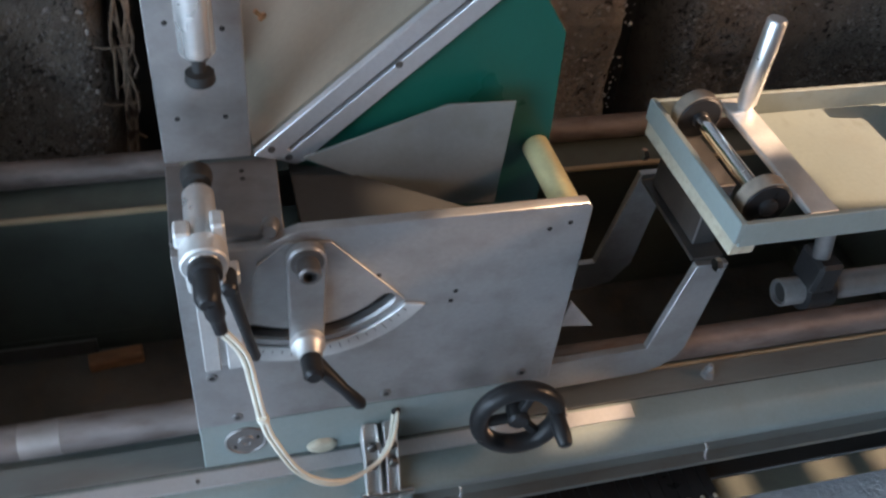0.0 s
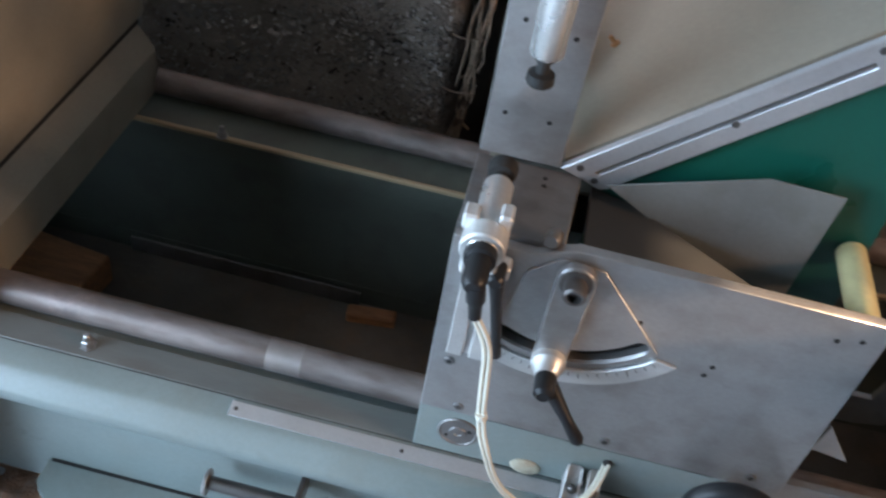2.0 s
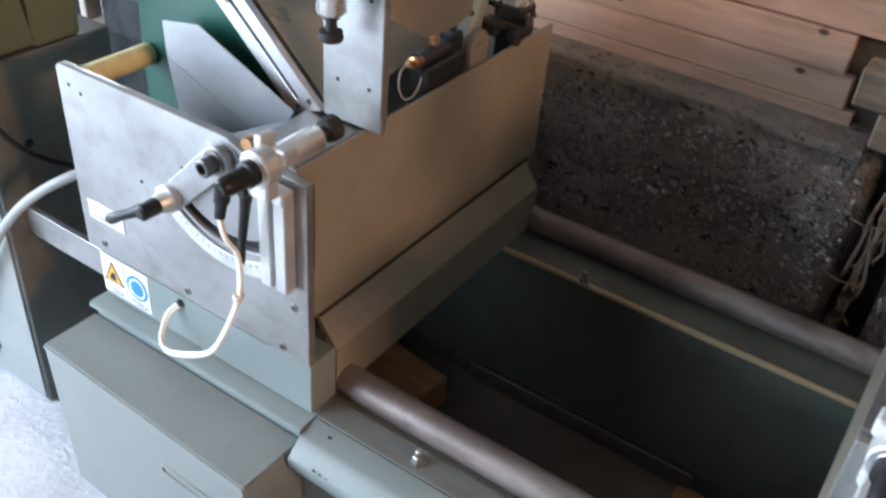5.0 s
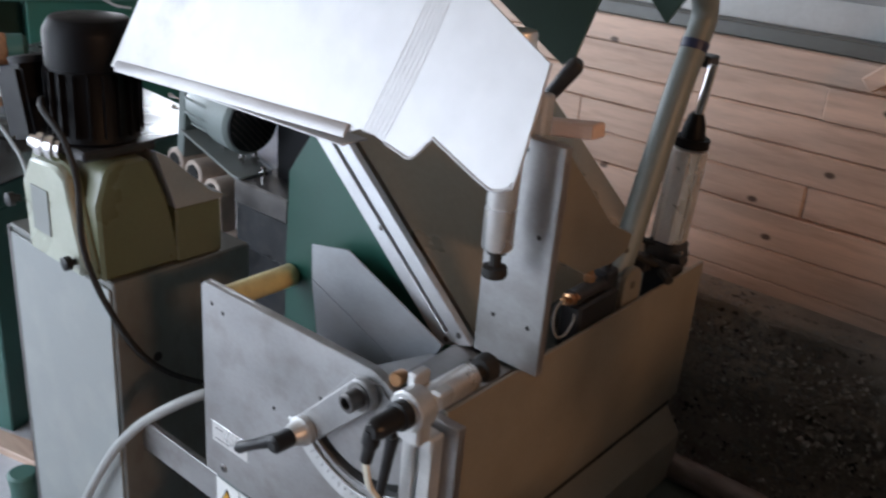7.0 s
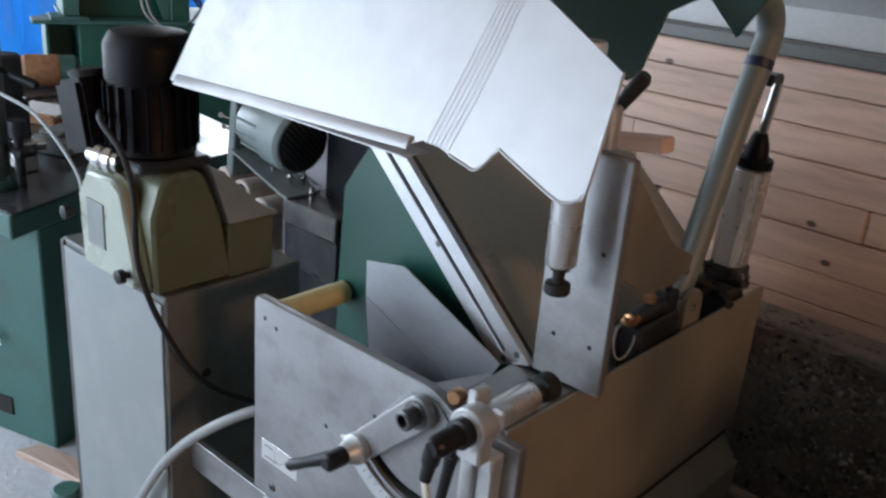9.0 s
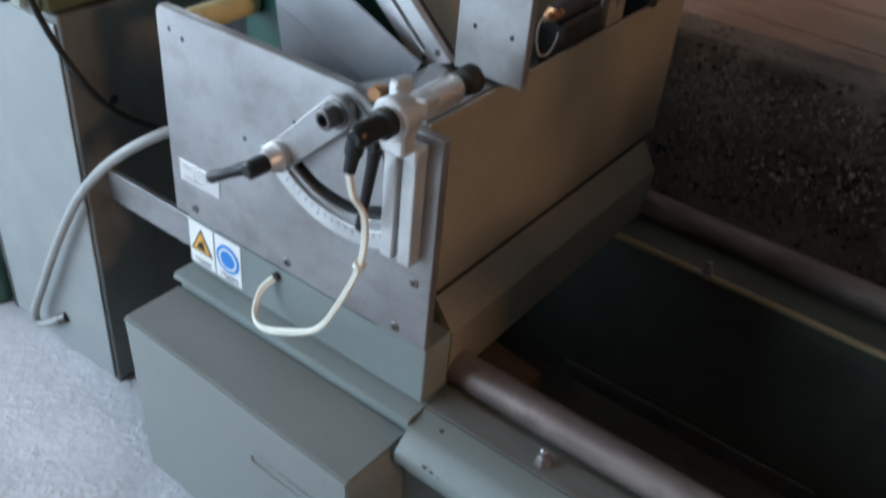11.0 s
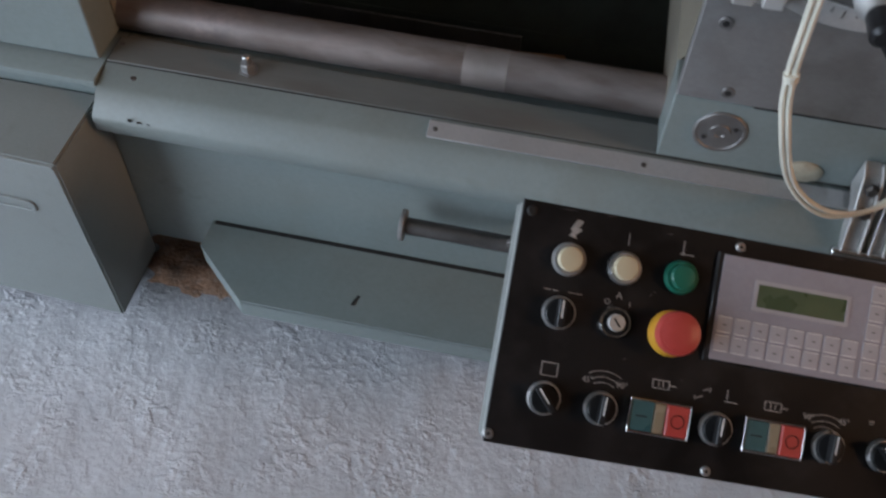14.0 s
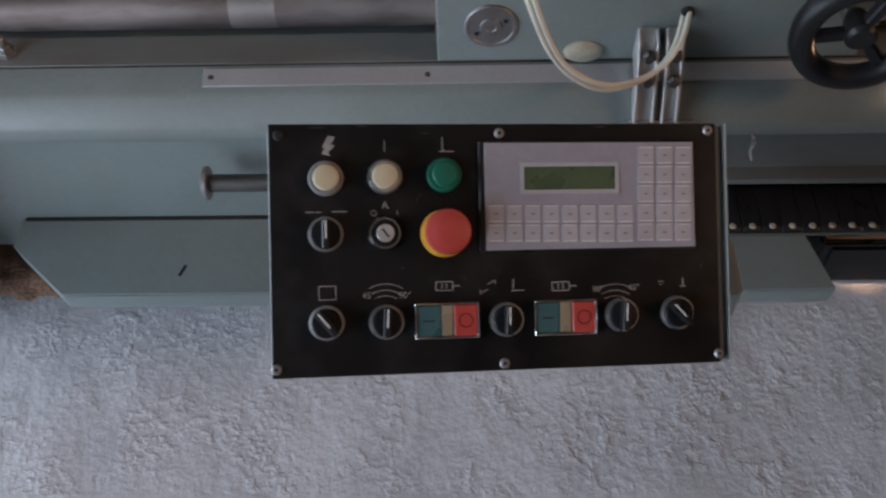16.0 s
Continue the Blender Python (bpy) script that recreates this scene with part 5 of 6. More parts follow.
for k in range(3):
    an = 90 + k * 120
    arc = ring_pts(a + 0.001, b + 0.001, 0.0150, an, an + 70, 10) + ring_pts(a + 0.001, b + 0.001, 0.0140, an + 70, an, 10)
    pp("twist_arrow", prism(arc, "z", 0.0226, 0.0235), REDBUTTON, es)


def twin(x, y):
    a, b = px(x, y)
    w, h = 0.0278, 0.0152
    t = pp("twin_button", join(box(a - w, a + w, b - h, b - h + 0.0016, 0, 0.007, 0.0004), box(a - w, a + w, b + h - 0.0016, b + h, 0, 0.007, 0.0004),
                               box(a - w, a - w + 0.0016, b - h + 0.0016, b + h - 0.0016, 0, 0.007, 0.0004), box(a + w - 0.0016, a + w, b - h + 0.0016, b + h - 0.0016, 0, 0.007, 0.0004)), CHROME, cp, "twin start stop button in a chrome frame")
    pp("start_key", box(a - w + 0.002, a - 0.0055, b - h + 0.002, b + h - 0.002, 0, 0.006, 0.0008), TEAL, t, "dark teal start key")
    pp("lens", box(a - 0.005, a + 0.0055, b - h + 0.002, b + h - 0.002, 0, 0.0055, 0.0008), AMBER, t)
    pp("stop_key", box(a + 0.006, a + w - 0.002, b - h + 0.002, b + h - 0.002, 0, 0.0075, 0.0008), REDBUTTON, t, "red stop key")
    pp("start_mark", box(a - 0.021, a - 0.011, b - 0.0006, b + 0.0006, 0.006, 0.0064, 0), RUBBER_VOID, t)
    pp("stop_mark", prism(ring_pts(a + 0.016, b, 0.0062, 0, 345, 22), "z", 0.0075, 0.0079, [ring_pts(a + 0.016, b, 0.0054, 0, 345, 22)]), BLACKPANEL, t)


twin(790, 567)
twin(998, 561)

# operator terminal
kx0, ky0 = px(853, 254)
kx1, ky1 = px(1228, 436)
kp = pp("operator_terminal", box(kx0 - 0.004, kx1, ky1 - 0.002, ky0 + 0.002, 0, 0.003, 0.001), BLACK, cp, "grey membrane keypad with a small green display")
pp("membrane", box(kx0 + 0.001, kx1 - 0.0005, ky1, ky0, 0.003, 0.0038, 0.0003), MEMBRANE, kp)
lx0, ly0 = px(918, 289)
lx1, ly1 = px(1093, 342)
pp("display_frame", prism([(lx0, ly0), (lx1, ly0), (lx1, ly1), (lx0, ly1)], "z", 0.0038, 0.0046, [[(lx0 + 0.0035, ly0 - 0.0035), (lx1 - 0.0035, ly0 - 0.0035), (lx1 - 0.0035, ly1 + 0.0035), (lx0 + 0.0035, ly1 + 0.0035)]]), KEY, kp)
pp("display", box(lx0 + 0.0035, lx1 - 0.0035, ly1 + 0.0035, ly0 - 0.0035, 0.0038, 0.0041, 0), LCD, kp, "dim green liquid crystal display")


def keys(x0, x1, n, y0, y1, rows):
    for r in range(rows):
        for c in range(n):
            a0, b0 = px(x0 + (x1 - x0) * c / n, y0 + (y1 - y0) * r / rows)
            a1, b1 = px(x0 + (x1 - x0) * (c + 1) / n, y0 + (y1 - y0) * (r + 1) / rows)
            k_ = pp("key", box(a0 + 0.001, a1 - 0.001, b1 + 0.0011, b0 - 0.0008, 0.0038, 0.0045, 0.0003), KEY, kp)
            for e_ in (b0 - 0.0016, b1 + 0.0018):
                pp("key_line", box(a0 + 0.0022, a1 - 0.0022, e_ - 0.0003, e_ + 0.0003, 0.0045, 0.0047, 0), WHITE, k_)
            pp("key_mark", box((a0 + a1) / 2 - 0.0016, (a0 + a1) / 2 + 0.0016, (b0 + b1) / 2 - 0.0007, (b0 + b1) / 2 + 0.0007, 0.0045, 0.0047, 0), PALEPRINT, k_)


keys(860, 1120, 8, 362, 430, 2)
keys(1124, 1222, 3, 259, 428, 5)


def bars(quads, name="symbol"):
    """White printed strokes on the face plate: (x, y, length, turn) in drawing units."""
    bms = []
    for x, y, n, t in quads:
        a, b = px(x, y)
        bms.append(turned(box(-n * 0.00024, n * 0.00024, -0.00045, 0.00045, 0.0, 0.0003, 0), Matrix.Translation((a, b, 0)) @ Matrix.Rotation(radians(t), 4, "Z")))
    return pp(name, join(*bms), WORNWHITE)


pp("lightning_symbol", prism([px(*q) for q in ((580, 240), (592, 243), (585, 256), (592, 258), (580, 270), (584, 276), (568, 273), (574, 263), (569, 261))], "z", 0, 0.0004), WORNWHITE)
bars([(680, 260, 20, 90), (680, 258, 20, 90)], "stroke_symbol")
bars([(782, 253, 20, 90), (782, 262, 10, 90), (790, 268, 26, 0), (783, 267, 8, 45)], "saw_symbol")
bars([(548, 376, 14, 0), (563, 376, 10, 0), (600, 375, 26, 0)], "index_marks")
for q in ((579, 519, 30, 24),):
    x, y, w, h = q
    bars([(x, y - h / 2, w, 0), (x, y + h / 2, w, 0), (x - w / 2, y, h, 90), (x + w / 2, y, h, 90)], "square_symbol")
for x in (683, 1089):
    pp("arc_symbol", join(*(prism([px(*p) for p in [(x + r * math.cos(radians(t)), 560 - r * math.sin(radians(t))) for t in range(58, 123, 8)] +
                                   [(x + (r - 1.3) * math.cos(radians(t)), 560 - (r - 1.3) * math.sin(radians(t))) for t in range(122, 57, -8)]], "z", 0, 0.0004) for r in (58, 47, 37))), WORNWHITE)
for x in (786, 992):
    bars([(x, 499, 30, 0), (x, 514, 30, 0), (x - 15, 506, 15, 90), (x + 15, 506, 15, 90), (x + 22, 506, 12, 0), (x - 4, 506, 10, 90), (x + 4, 506, 10, 90)], "motor_symbol")
bars([(858, 515, 12, 30), (868, 500, 12, 30), (850, 517, 9, 90), (876, 499, 9, 90)], "lock_symbol")
bars([(908, 502, 18, 90), (916, 514, 24, 0)], "saw_symbol")
bars([(1169, 498, 10, 0), (1169, 503, 6, 0), (1208, 498, 14, 90), (1208, 506, 12, 0)], "level_symbol")
for txt, x, y, sz in (("A", 681, 364, 0.009), ("O", 661, 378, 0.007), ("I", 703, 377, 0.007), ("45°", 652, 524, 0.0075), ("90°", 716, 523, 0.0075), ("90°", 1058, 512, 0.0075), ("45°", 1121, 509, 0.0075)):
    a, b = px(x, y)
    words(txt, sz, PM @ Matrix.Translation((a, b, 0.0002)), WORNWHITE, cp)
# stalk that carries the panel
part("stalk", join(box(0.19, 0.245, -0.235, -0.105, 0.31, 0.33, 0.003), box(0.10, 0.245, -0.30, -0.235, 0.31, 0.40, 0.004)), PAINT, cp)


# ---- raised guard over the left head ----
guard = thing("guard_hood", (-1.05, 0.1, 1.13), "raised white sheet metal guard hood with a dark green back plate", "guard hood")


def lean(bm, k=0.35, z0=1.1):
    for v in bm.verts:
        v.co.y += k * (v.co.z - z0)
    return bm


sheet = [(-1.470, 1.122), (-0.968, 1.139), (-0.948, 1.148), (-0.926, 1.147), (-0.905, 1.142), (-0.880, 1.137), (-0.861, 1.136), (-0.840, 1.161), (-0.830, 1.159), (-0.756, 1.133),
         (-0.738, 1.132), (-0.726, 1.138), (-0.720, 1.152), (-0.722, 1.264), (-0.875, 1.339), (-0.905, 1.345), (-0.89, 1.56), (-1.345, 1.56), (-1.417, 1.305)]
hs = part("front_sheet", lean(prism(sheet, "y", -0.001, 0.0015)), HOOD, guard, "scuffed white sheet with pressed ridges")
part("rolled_edge", lean(pipe([(p[0], 0, p[1]) for p in sheet[4:14]], 0.0022, 8, 4)), HOOD, hs)
part("folded_lip", lean(prism([(-1.455, 1.118), (-0.966, 1.134), (-0.964, 1.150), (-1.452, 1.134)], "y", -0.006, -0.0015, (), 0.001)), HOOD, hs)
part("return_flange", box(-1.455, -0.968, 0.006, 0.05, 1.1235, 1.1255, 0), HOOD, hs)
for k in range(6):
    d = (k - 2.5) * 0.0070
    part("ridge", lean(pipe([(-0.925 + d, 0.0004, 1.146), (-0.90 + d, 0.0004, 1.24), (-0.880 + d * 0.8, 0.0004, 1.335)], 0.0020, 12, 3)), HOOD, hs)
gp = [(-1.14, 1.318), (-1.066, 1.306), (-0.889, 1.200), (-0.870, 1.215), (-0.843, 1.297), (-0.791, 1.325), (-0.745, 1.280), (-0.711, 1.335), (-0.700, 1.56), (-1.15, 1.56)]
part("back_plate", prism(gp, "y", 0.345, 0.351, (), 0.001), GREEN_DARK, guard, "dark green notched plate")
part("top_sheet", box(-1.34, -0.72, 0.163, 0.344, 1.556, 1.56, 0.001), HOOD, guard)
tube = part("tube_arm", pipe([(-0.82, 0.470, 0.87), (-0.82, 0.50, 0.93), (-0.82, 0.565, 1.12), (-0.82, 0.605, 1.215), (-0.82, 0.622, 1.262), (-0.82, 0.600, 1.300), (-0.82, 0.54, 1.322), (-0.82, 0.36, 1.34)], 0.0205, 18, 8), PAINT, guard, "bent grey tube arm")
part("clamp_band", cyl((-0.82, 0.603, 1.21), (-0.82, 0.608, 1.224), 0.0216), NAVY, tube, "navy band")
part("lug", box(-0.825, -0.80, 0.628, 0.665, 1.182, 1.200, 0.003), IRON, tube)

lift = thing("lifting_cylinder", (-0.80, 0.63, 0.84), "bright pneumatic lifting cylinder behind the saw head", "pneumatic cylinder")
ax0, ax1 = Vector((-0.812, 0.625, 0.893)), Vector((-0.804, 0.625, 1.058))
part("barrel", lathe(ax0, ax1, [(0, 0.026), (0.002, 0.0275), (0.158, 0.0275), (0.160, 0.026)], 36), CYL, lift, "bright extruded cylinder barrel")
for a in (-65, -25, 25, 115, 155, 205, 245):
    o = Vector((0.0262 * math.cos(radians(a)), 0.0262 * math.sin(radians(a)), 0))
    part("rib", cyl(ax0 + o, ax0 + o + (ax1 - ax0) * 0.96, 0.0036, 0.0006, 10), CYL, lift)
part("end_cap", join(box(-0.842, -0.784, 0.598, 0.652, 0.862, 0.8925, 0.005), cyl((-0.790, 0.600, 0.872), (-0.762, 0.588, 0.880), 0.009), cyl((-0.80, 0.595, 0.846), (-0.775, 0.575, 0.842), 0.008), box(-0.850, -0.820, 0.575, 0.600, 0.838, 0.868, 0.004)), IRON, lift, "black end block with air fittings")
for x, y, z in ((-0.781, 0.612, 0.880), (-0.781, 0.640, 0.872)):
    part("screw", lathe((x, y, z), (x + 1, y, z), [(0, 0.005), (0.003, 0.005), (0.004, 0.003)], 10), CHROME, lift)
part("top_cap", lathe(ax1, ax1 + (ax1 - ax0), [(0, 0.029), (0.012, 0.029), (0.014, 0.0275)], 32), MOTORBLACK, lift)
part("gland", lathe(ax1 + Vector((0, 0, 0.014)), ax1 + Vector((0.002, 0, 0.1)), [(0, 0.020), (0.018, 0.018), (0.034, 0.013), (0.040, 0.010)], 24), MOTORBLACK, lift)
part("rod", cyl((-0.802, 0.625, 1.10), (-0.794, 0.63, 1.19), 0.0075), CHROME, lift)
part("hose_elbow", pipe([(-0.84, 0.63, 0.87), (-0.87, 0.61, 0.885), (-0.88, 0.58, 0.87), (-0.875, 0.55, 0.84)], 0.006, 8), IRON, lift)
part("base_block", box(-0.835, -0.790, 0.60, 0.66, 0.782, 0.854, 0.003), IRON, lift)
solid("wooden_stick", turned(box(-0.075, 0.080, -0.014, 0.014, -0.009, 0.009, 0.002), Matrix.Translation((-0.805, 0.185, 1.160)) @ Matrix.Rotation(radians(-8), 4, "Y")), WOOD, "short bare wooden batten lying on the fence top", "batten")
solid("black_lever", lathe((-0.85, 0.235, 1.16), (-0.795, 0.235, 1.235), [(0, 0.006), (0.02, 0.009), (0.085, 0.011), (0.092, 0.007)], 14), IRON, "black lever standing behind the batten", "lever")
solid("hinge_gusset", prism([(0.185, 1.135), (0.225, 1.135), (0.300, 1.065), (0.385, 0.985), (0.455, 0.950), (0.450, 0.925), (0.41, 0.915), (0.33, 0.92), (0.185, 1.00)], "x", -0.802, -0.796, [ring_pts(0.212, 1.118, 0.008, 0, 330, 11)], 0.001), CHEEK, "beige-grey painted hinge plate behind the fence", "hinge plate")

# ---- gear unit on its cabinet ----
cab = thing("cabinet", (-1.64, 0.2, 0), "tall pale grey sheet steel cabinet beside the saw", "cabinet")
# body darker than the door, with the side's shade in the paint
part("body", box(-1.822, -1.467, -0.016, 0.265, 0.0, 0.764, 0.003), GRIME_SHADE_PAINT, cab)
part("door", box(-1.808, -1.474, -0.0205, -0.0165, 0.012, 0.752, 0.0015), CABINET, cab, "pale painted door panel")
part("edge_trim", box(-1.8225, -1.8105, -0.0195, -0.0165, 0.004, 0.760, 0.001), DARKSTEEL, cab)
part("knock_out", lathe((-1.4668, 0.06, 0.60), (0, 0.06, 0.60), [(0, 0.009), (0.0015, 0.008)], 14), RUBBER_VOID, cab)
gear = thing("gear_unit", (-1.6, 0.08, 0.766), "olive green gear housing with a black electric motor on the cabinet", "gear unit")
prof = [(-0.028, 0.767), (-0.030, 0.90), (-0.012, 0.955), (0.006, 0.968), (0.058, 0.968), (0.072, 0.955), (0.100, 0.885), (0.122, 0.767)]
part("housing", prism(prof, "x", -1.700, -1.474, (), 0.006), OLIVE, gear)
part("front_cover", prism([(-1.665, 0.775), (-1.500, 0.775), (-1.492, 0.80), (-1.530, 0.935), (-1.560, 0.950), (-1.640, 0.945), (-1.672, 0.90)], "y", -0.052, -0.029, (), 0.005), OLIVE_LIT, gear, "olive front cover with its daylight put into the paint")
part("cover_rim", prism([(-1.678, 0.770), (-1.484, 0.770), (-1.482, 0.80), (-1.522, 0.945), (-1.556, 0.960), (-1.645, 0.955), (-1.682, 0.90)], "y", -0.036, -0.026, (), 0.003), OLIVE, gear)
part("window_glass", box(-1.640, -1.585, -0.0545, -0.0520, 0.82, 0.90, 0.001), BOXGREY, gear)
for x, z in ((-1.69, 0.86), (-1.515, 0.80)):
    part("knob", lathe((x, -0.05, z), (x - 0.02, -1, z), [(0, 0.006), (0.010, 0.006), (0.011, 0.012), (0.022, 0.012), (0.024, 0.008)], 14), BLACK, gear)
part("side_box", box(-1.66, -1.472, 0.112, 0.206, 0.766, 0.866, 0.003), OLIVE, gear)
part("slide_plate", prism([(0.076, 0.974), (0.100, 0.962), (0.184, 0.884), (0.212, 0.873), (0.212, 0.867), (0.112, 0.867)], "x", -1.66, -1.470), ZINC, gear, "bare galvanised slide")
mo = part("motor", lathe((-1.565, 0.03, 0.985), (-1.565, 0.03, 2), [(0, 0.062), (0.006, 0.070), (0.012, 0.067), (0.118, 0.067), (0.120, 0.071), (0.172, 0.071), (0.178, 0.0695), (0.193, 0.0605), (0.195, 0.058), (0.198, 0.03)], 40), MOTORBLACK, gear, "black electric motor")
for k in range(20):
    a = k * math.tau / 20
    part("fin", turned(box(0.064, 0.075, -0.0015, 0.0015, 1.000, 1.100, 0.0005), Matrix.Translation((-1.565, 0.03, 0)) @ Matrix.Rotation(a, 4, "Z")), MOTORBLACK, mo)
part("flange", box(-1.635, -1.495, -0.035, 0.095, 0.968, 0.985, 0.004), IRON, gear)
tb = part("terminal_box", turned(box(-0.042, 0.042, -0.05, 0.05, -0.060, 0.060, 0.008, 2), Matrix.Translation((-1.660, -0.01, 1.032)) @ Matrix.Rotation(radians(-15), 4, "Y")), MOTORBLACK, mo)
part("box_lid", turned(join(box(-0.042, -0.036, -0.034, 0.034, -0.045, 0.045, 0.002), lathe((0, 0, 0.054), (0, 0, 1), [(0.004, 0.036), (0.016, 0.040), (0.018, 0.034), (0.010, 0.026)], 24)), Matrix.Translation((-1.660, -0.01, 1.034)) @ Matrix.Rotation(radians(-15), 4, "Y")), IRON, tb)
part("gland", lathe((-1.552, -0.035, 0.978), (-1.647, -0.075, 0.988), [(0, 0.018), (0.010, 0.018), (0.011, 0.023), (0.021, 0.023), (0.022, 0.018), (0.030, 0.018), (0.031, 0.022), (0.042, 0.022), (0.043, 0.014), (0.060, 0.012)], 20), CHROME, gear, "ribbed bright cable gland")
solid("black_cable", pipe([(-1.60, -0.040, 1.05), (-1.550, -0.066, 1.048), (-1.488, -0.068, 1.014), (-1.462, -0.066, 0.955), (-1.463, -0.066, 0.865), (-1.453, -0.060, 0.805), (-1.453, -0.031, 0.724), (-1.453, 0.015, 0.634), (-1.450, 0.066, 0.574), (-1.430, 0.127, 0.535), (-1.35, 0.19, 0.525), (-1.228, 0.24, 0.53)], 0.0052, 10, 7), RUBBER_VOID,
      "black cable hanging from the motor past the cabinet", "cable")
solid("white_lead", pipe([(-1.70, -0.03, 0.86), (-1.78, 0.0, 0.90), (-1.95, 0.01, 0.965), (-2.12, 0.0, 0.985), (-2.38, 0.03, 1.0)], 0.0038, 8, 6), CONDUIT, "grey lead running up to the column", "cable")

# ---- roller machine behind ----
rm = thing("roller_machine", (-1.95, 0.7, 0), "grey machine with pale rollers and a small finned motor", "machine")
part("frame", box(-2.16, -1.66, 0.60, 0.95, 0.0, 0.545, 0.004), IRON, rm)
up = part("upright", prism([(-2.145, 0.545), (-2.113, 0.545), (-2.076, 0.915), (-2.102, 0.915)], "y", 0.556, 0.640, (), 0.003), PAINT, rm)
for x, z in ((-2.185, 0.849), (-2.172, 0.822)):
    part("set_screw", join(cyl((x, 0.585, z), (-2.10, 0.585, z - 0.004), 0.0035, 0.0005, 10), cyl((x - 0.004, 0.585, z), (x + 0.002, 0.585, z), 0.0075, 0.001, 6)), CHROME, up)
part("sloping_shelf", prism([(-2.098, 0.788), (-1.891, 0.725), (-1.868, 0.722), (-1.868, 0.716), (-1.893, 0.718), (-2.098, 0.781)], "y", 0.55, 0.652, (), 0.001), BOXGREY, rm)
part("shelf_lip", prism([(-2.02, 0.766), (-1.868, 0.7225), (-1.868, 0.731), (-2.02, 0.775)], "y", 0.6525, 0.656), ZINC, rm, "bare bright back lip")
part("drive_case", box(-1.8905, -1.695, 0.553, 0.80, 0.656, 0.7155, 0.004), DARKSTEEL, rm)
part("drive_base", box(-1.890, -1.697, 0.560, 0.80, 0.5455, 0.655, 0.003), IRON, rm)
for x, z in ((-2.126, 0.697), (-2.050, 0.684), (-1.974, 0.656)):
    r_ = part("roller", lathe((x, 0.55, z), (x, 1.5, z), [(0.012, 0.022), (0.003, 0.023), (0, 0.024), (0, 0.031), (0.004, 0.034), (0.13, 0.034), (0.132, 0.03)], 28), ROLLER, rm, "pale worn roller")
    part("bore", cyl((x, 0.5485, z), (x, 0.564, z), 0.0225), RUBBER_VOID, r_)
part("roller_guide", join(box(-1.966, -1.944, 0.552, 0.60, 0.556, 0.64, 0.003), box(-1.966, -1.905, 0.552, 0.60, 0.5455, 0.556, 0.002)), ROLLER, rm, "pale guide block")
MA, MB = Vector((-2.070, 0.612, 0.858)), Vector((-1.880, 0.596, 0.846))
mm = part("motor", lathe(MA, MB, [(0, 0.06), (0.01, 0.066), (0.11, 0.066), (0.115, 0.078), (0.19, 0.078), (0.20, 0.07), (0.20, 0.05)], 32), PAINT, rm, "grey finned motor")
d = (MB - MA).normalized()
e1 = d.orthogonal().normalized()
e2 = d.cross(e1)
tip = MA + d * 0.202
part("fan_grille", lathe(tip - d * 0.002, tip + d, [(0, 0.068), (0.003, 0.066)], 30), IRON, mm)
for k in range(-4, 5):
    h = math.sqrt(0.06 ** 2 - (k * 0.012) ** 2)
    part("grille_bar", cyl(tip + e1 * (k * 0.012) - e2 * h + d * 0.003, tip + e1 * (k * 0.012) + e2 * h + d * 0.003, 0.0016, 0.0003, 6), DARKSTEEL, mm)
for k in range(12):
    a = k * math.tau / 12
    o = (e1 * math.cos(a) + e2 * math.sin(a)) * 0.070
    p0 = MA + o
    part("fin", cyl(p0 + d * 0.012, p0 + d * 0.108, 0.003, 0.0005, 6), PAINT, mm)
for x, y, z in ((-1.988, 0.60, 0.754), (-1.919, 0.60, 0.732), (-1.905, 0.63, 0.728), (-1.838, 0.60, 0.715)):
    part("bolt", join(cyl((x, y, z - 0.004), (x, y, z + 0.034), 0.006), cyl((x, y, z + 0.012), (x, y, z + 0.022), 0.011, 0.001, 6)), CHROME, rm)
# invented black box in place of the darkness behind the motor
part("rear_housing", box(-1.84, -1.57, 0.64, 0.95, 0.601, 0.90, 0.006), MOTORBLACK, rm, "added dark box filling the dim space behind the motor")
part("lever_rod", cyl((-2.30, 0.70, 0.80), (-2.18, 0.66, 0.79), 0.007), DARKSTEEL, rm)
part("pulley", lathe((-1.58, 0.56, 0.80), (-1.58, 0.5, 0.80), [(0, 0.05), (0.02, 0.05), (0.03, 0.03)], 24), DARKSTEEL, rm)

# ---- green machine bench further left ----
gm = thing("green_machine", (-2.75, 0.45, 0), "faded green machine bench with a painted column and a polished plate", "machine")
GM = Matrix.Translation((-2.42, 0.08, 0)) @ Matrix.Rotation(radians(19), 4, "Z")
part("bench_body", turned(box(-0.62, 0.16, 0.0, 0.62, 0.0, 0.608, 0.004), GM), GREEN_PALE, gm)
top_edge = [(-3.30, -0.05), (-2.229, 0.054), (-2.330, 0.30), (-2.378, 0.60), (-2.42, 0.92), (-3.75, 1.05)]
part("bench_top", prism(top_edge, "z", 0.609, 0.667, (), 0.004), GREEN_PALE, gm)
part("top_plate", prism([(x * 0.998 - 0.004, y * 0.985 + 0.006) for x, y in top_edge], "z", 0.6675, 0.672, (), 0.001), BENCHTOP, gm, "dark polished steel plate")
part("foot_notch", turned(box(-0.07, 0.02, -0.004, 0.01, 0.06, 0.11, 0), GM), RUBBER_VOID, gm)
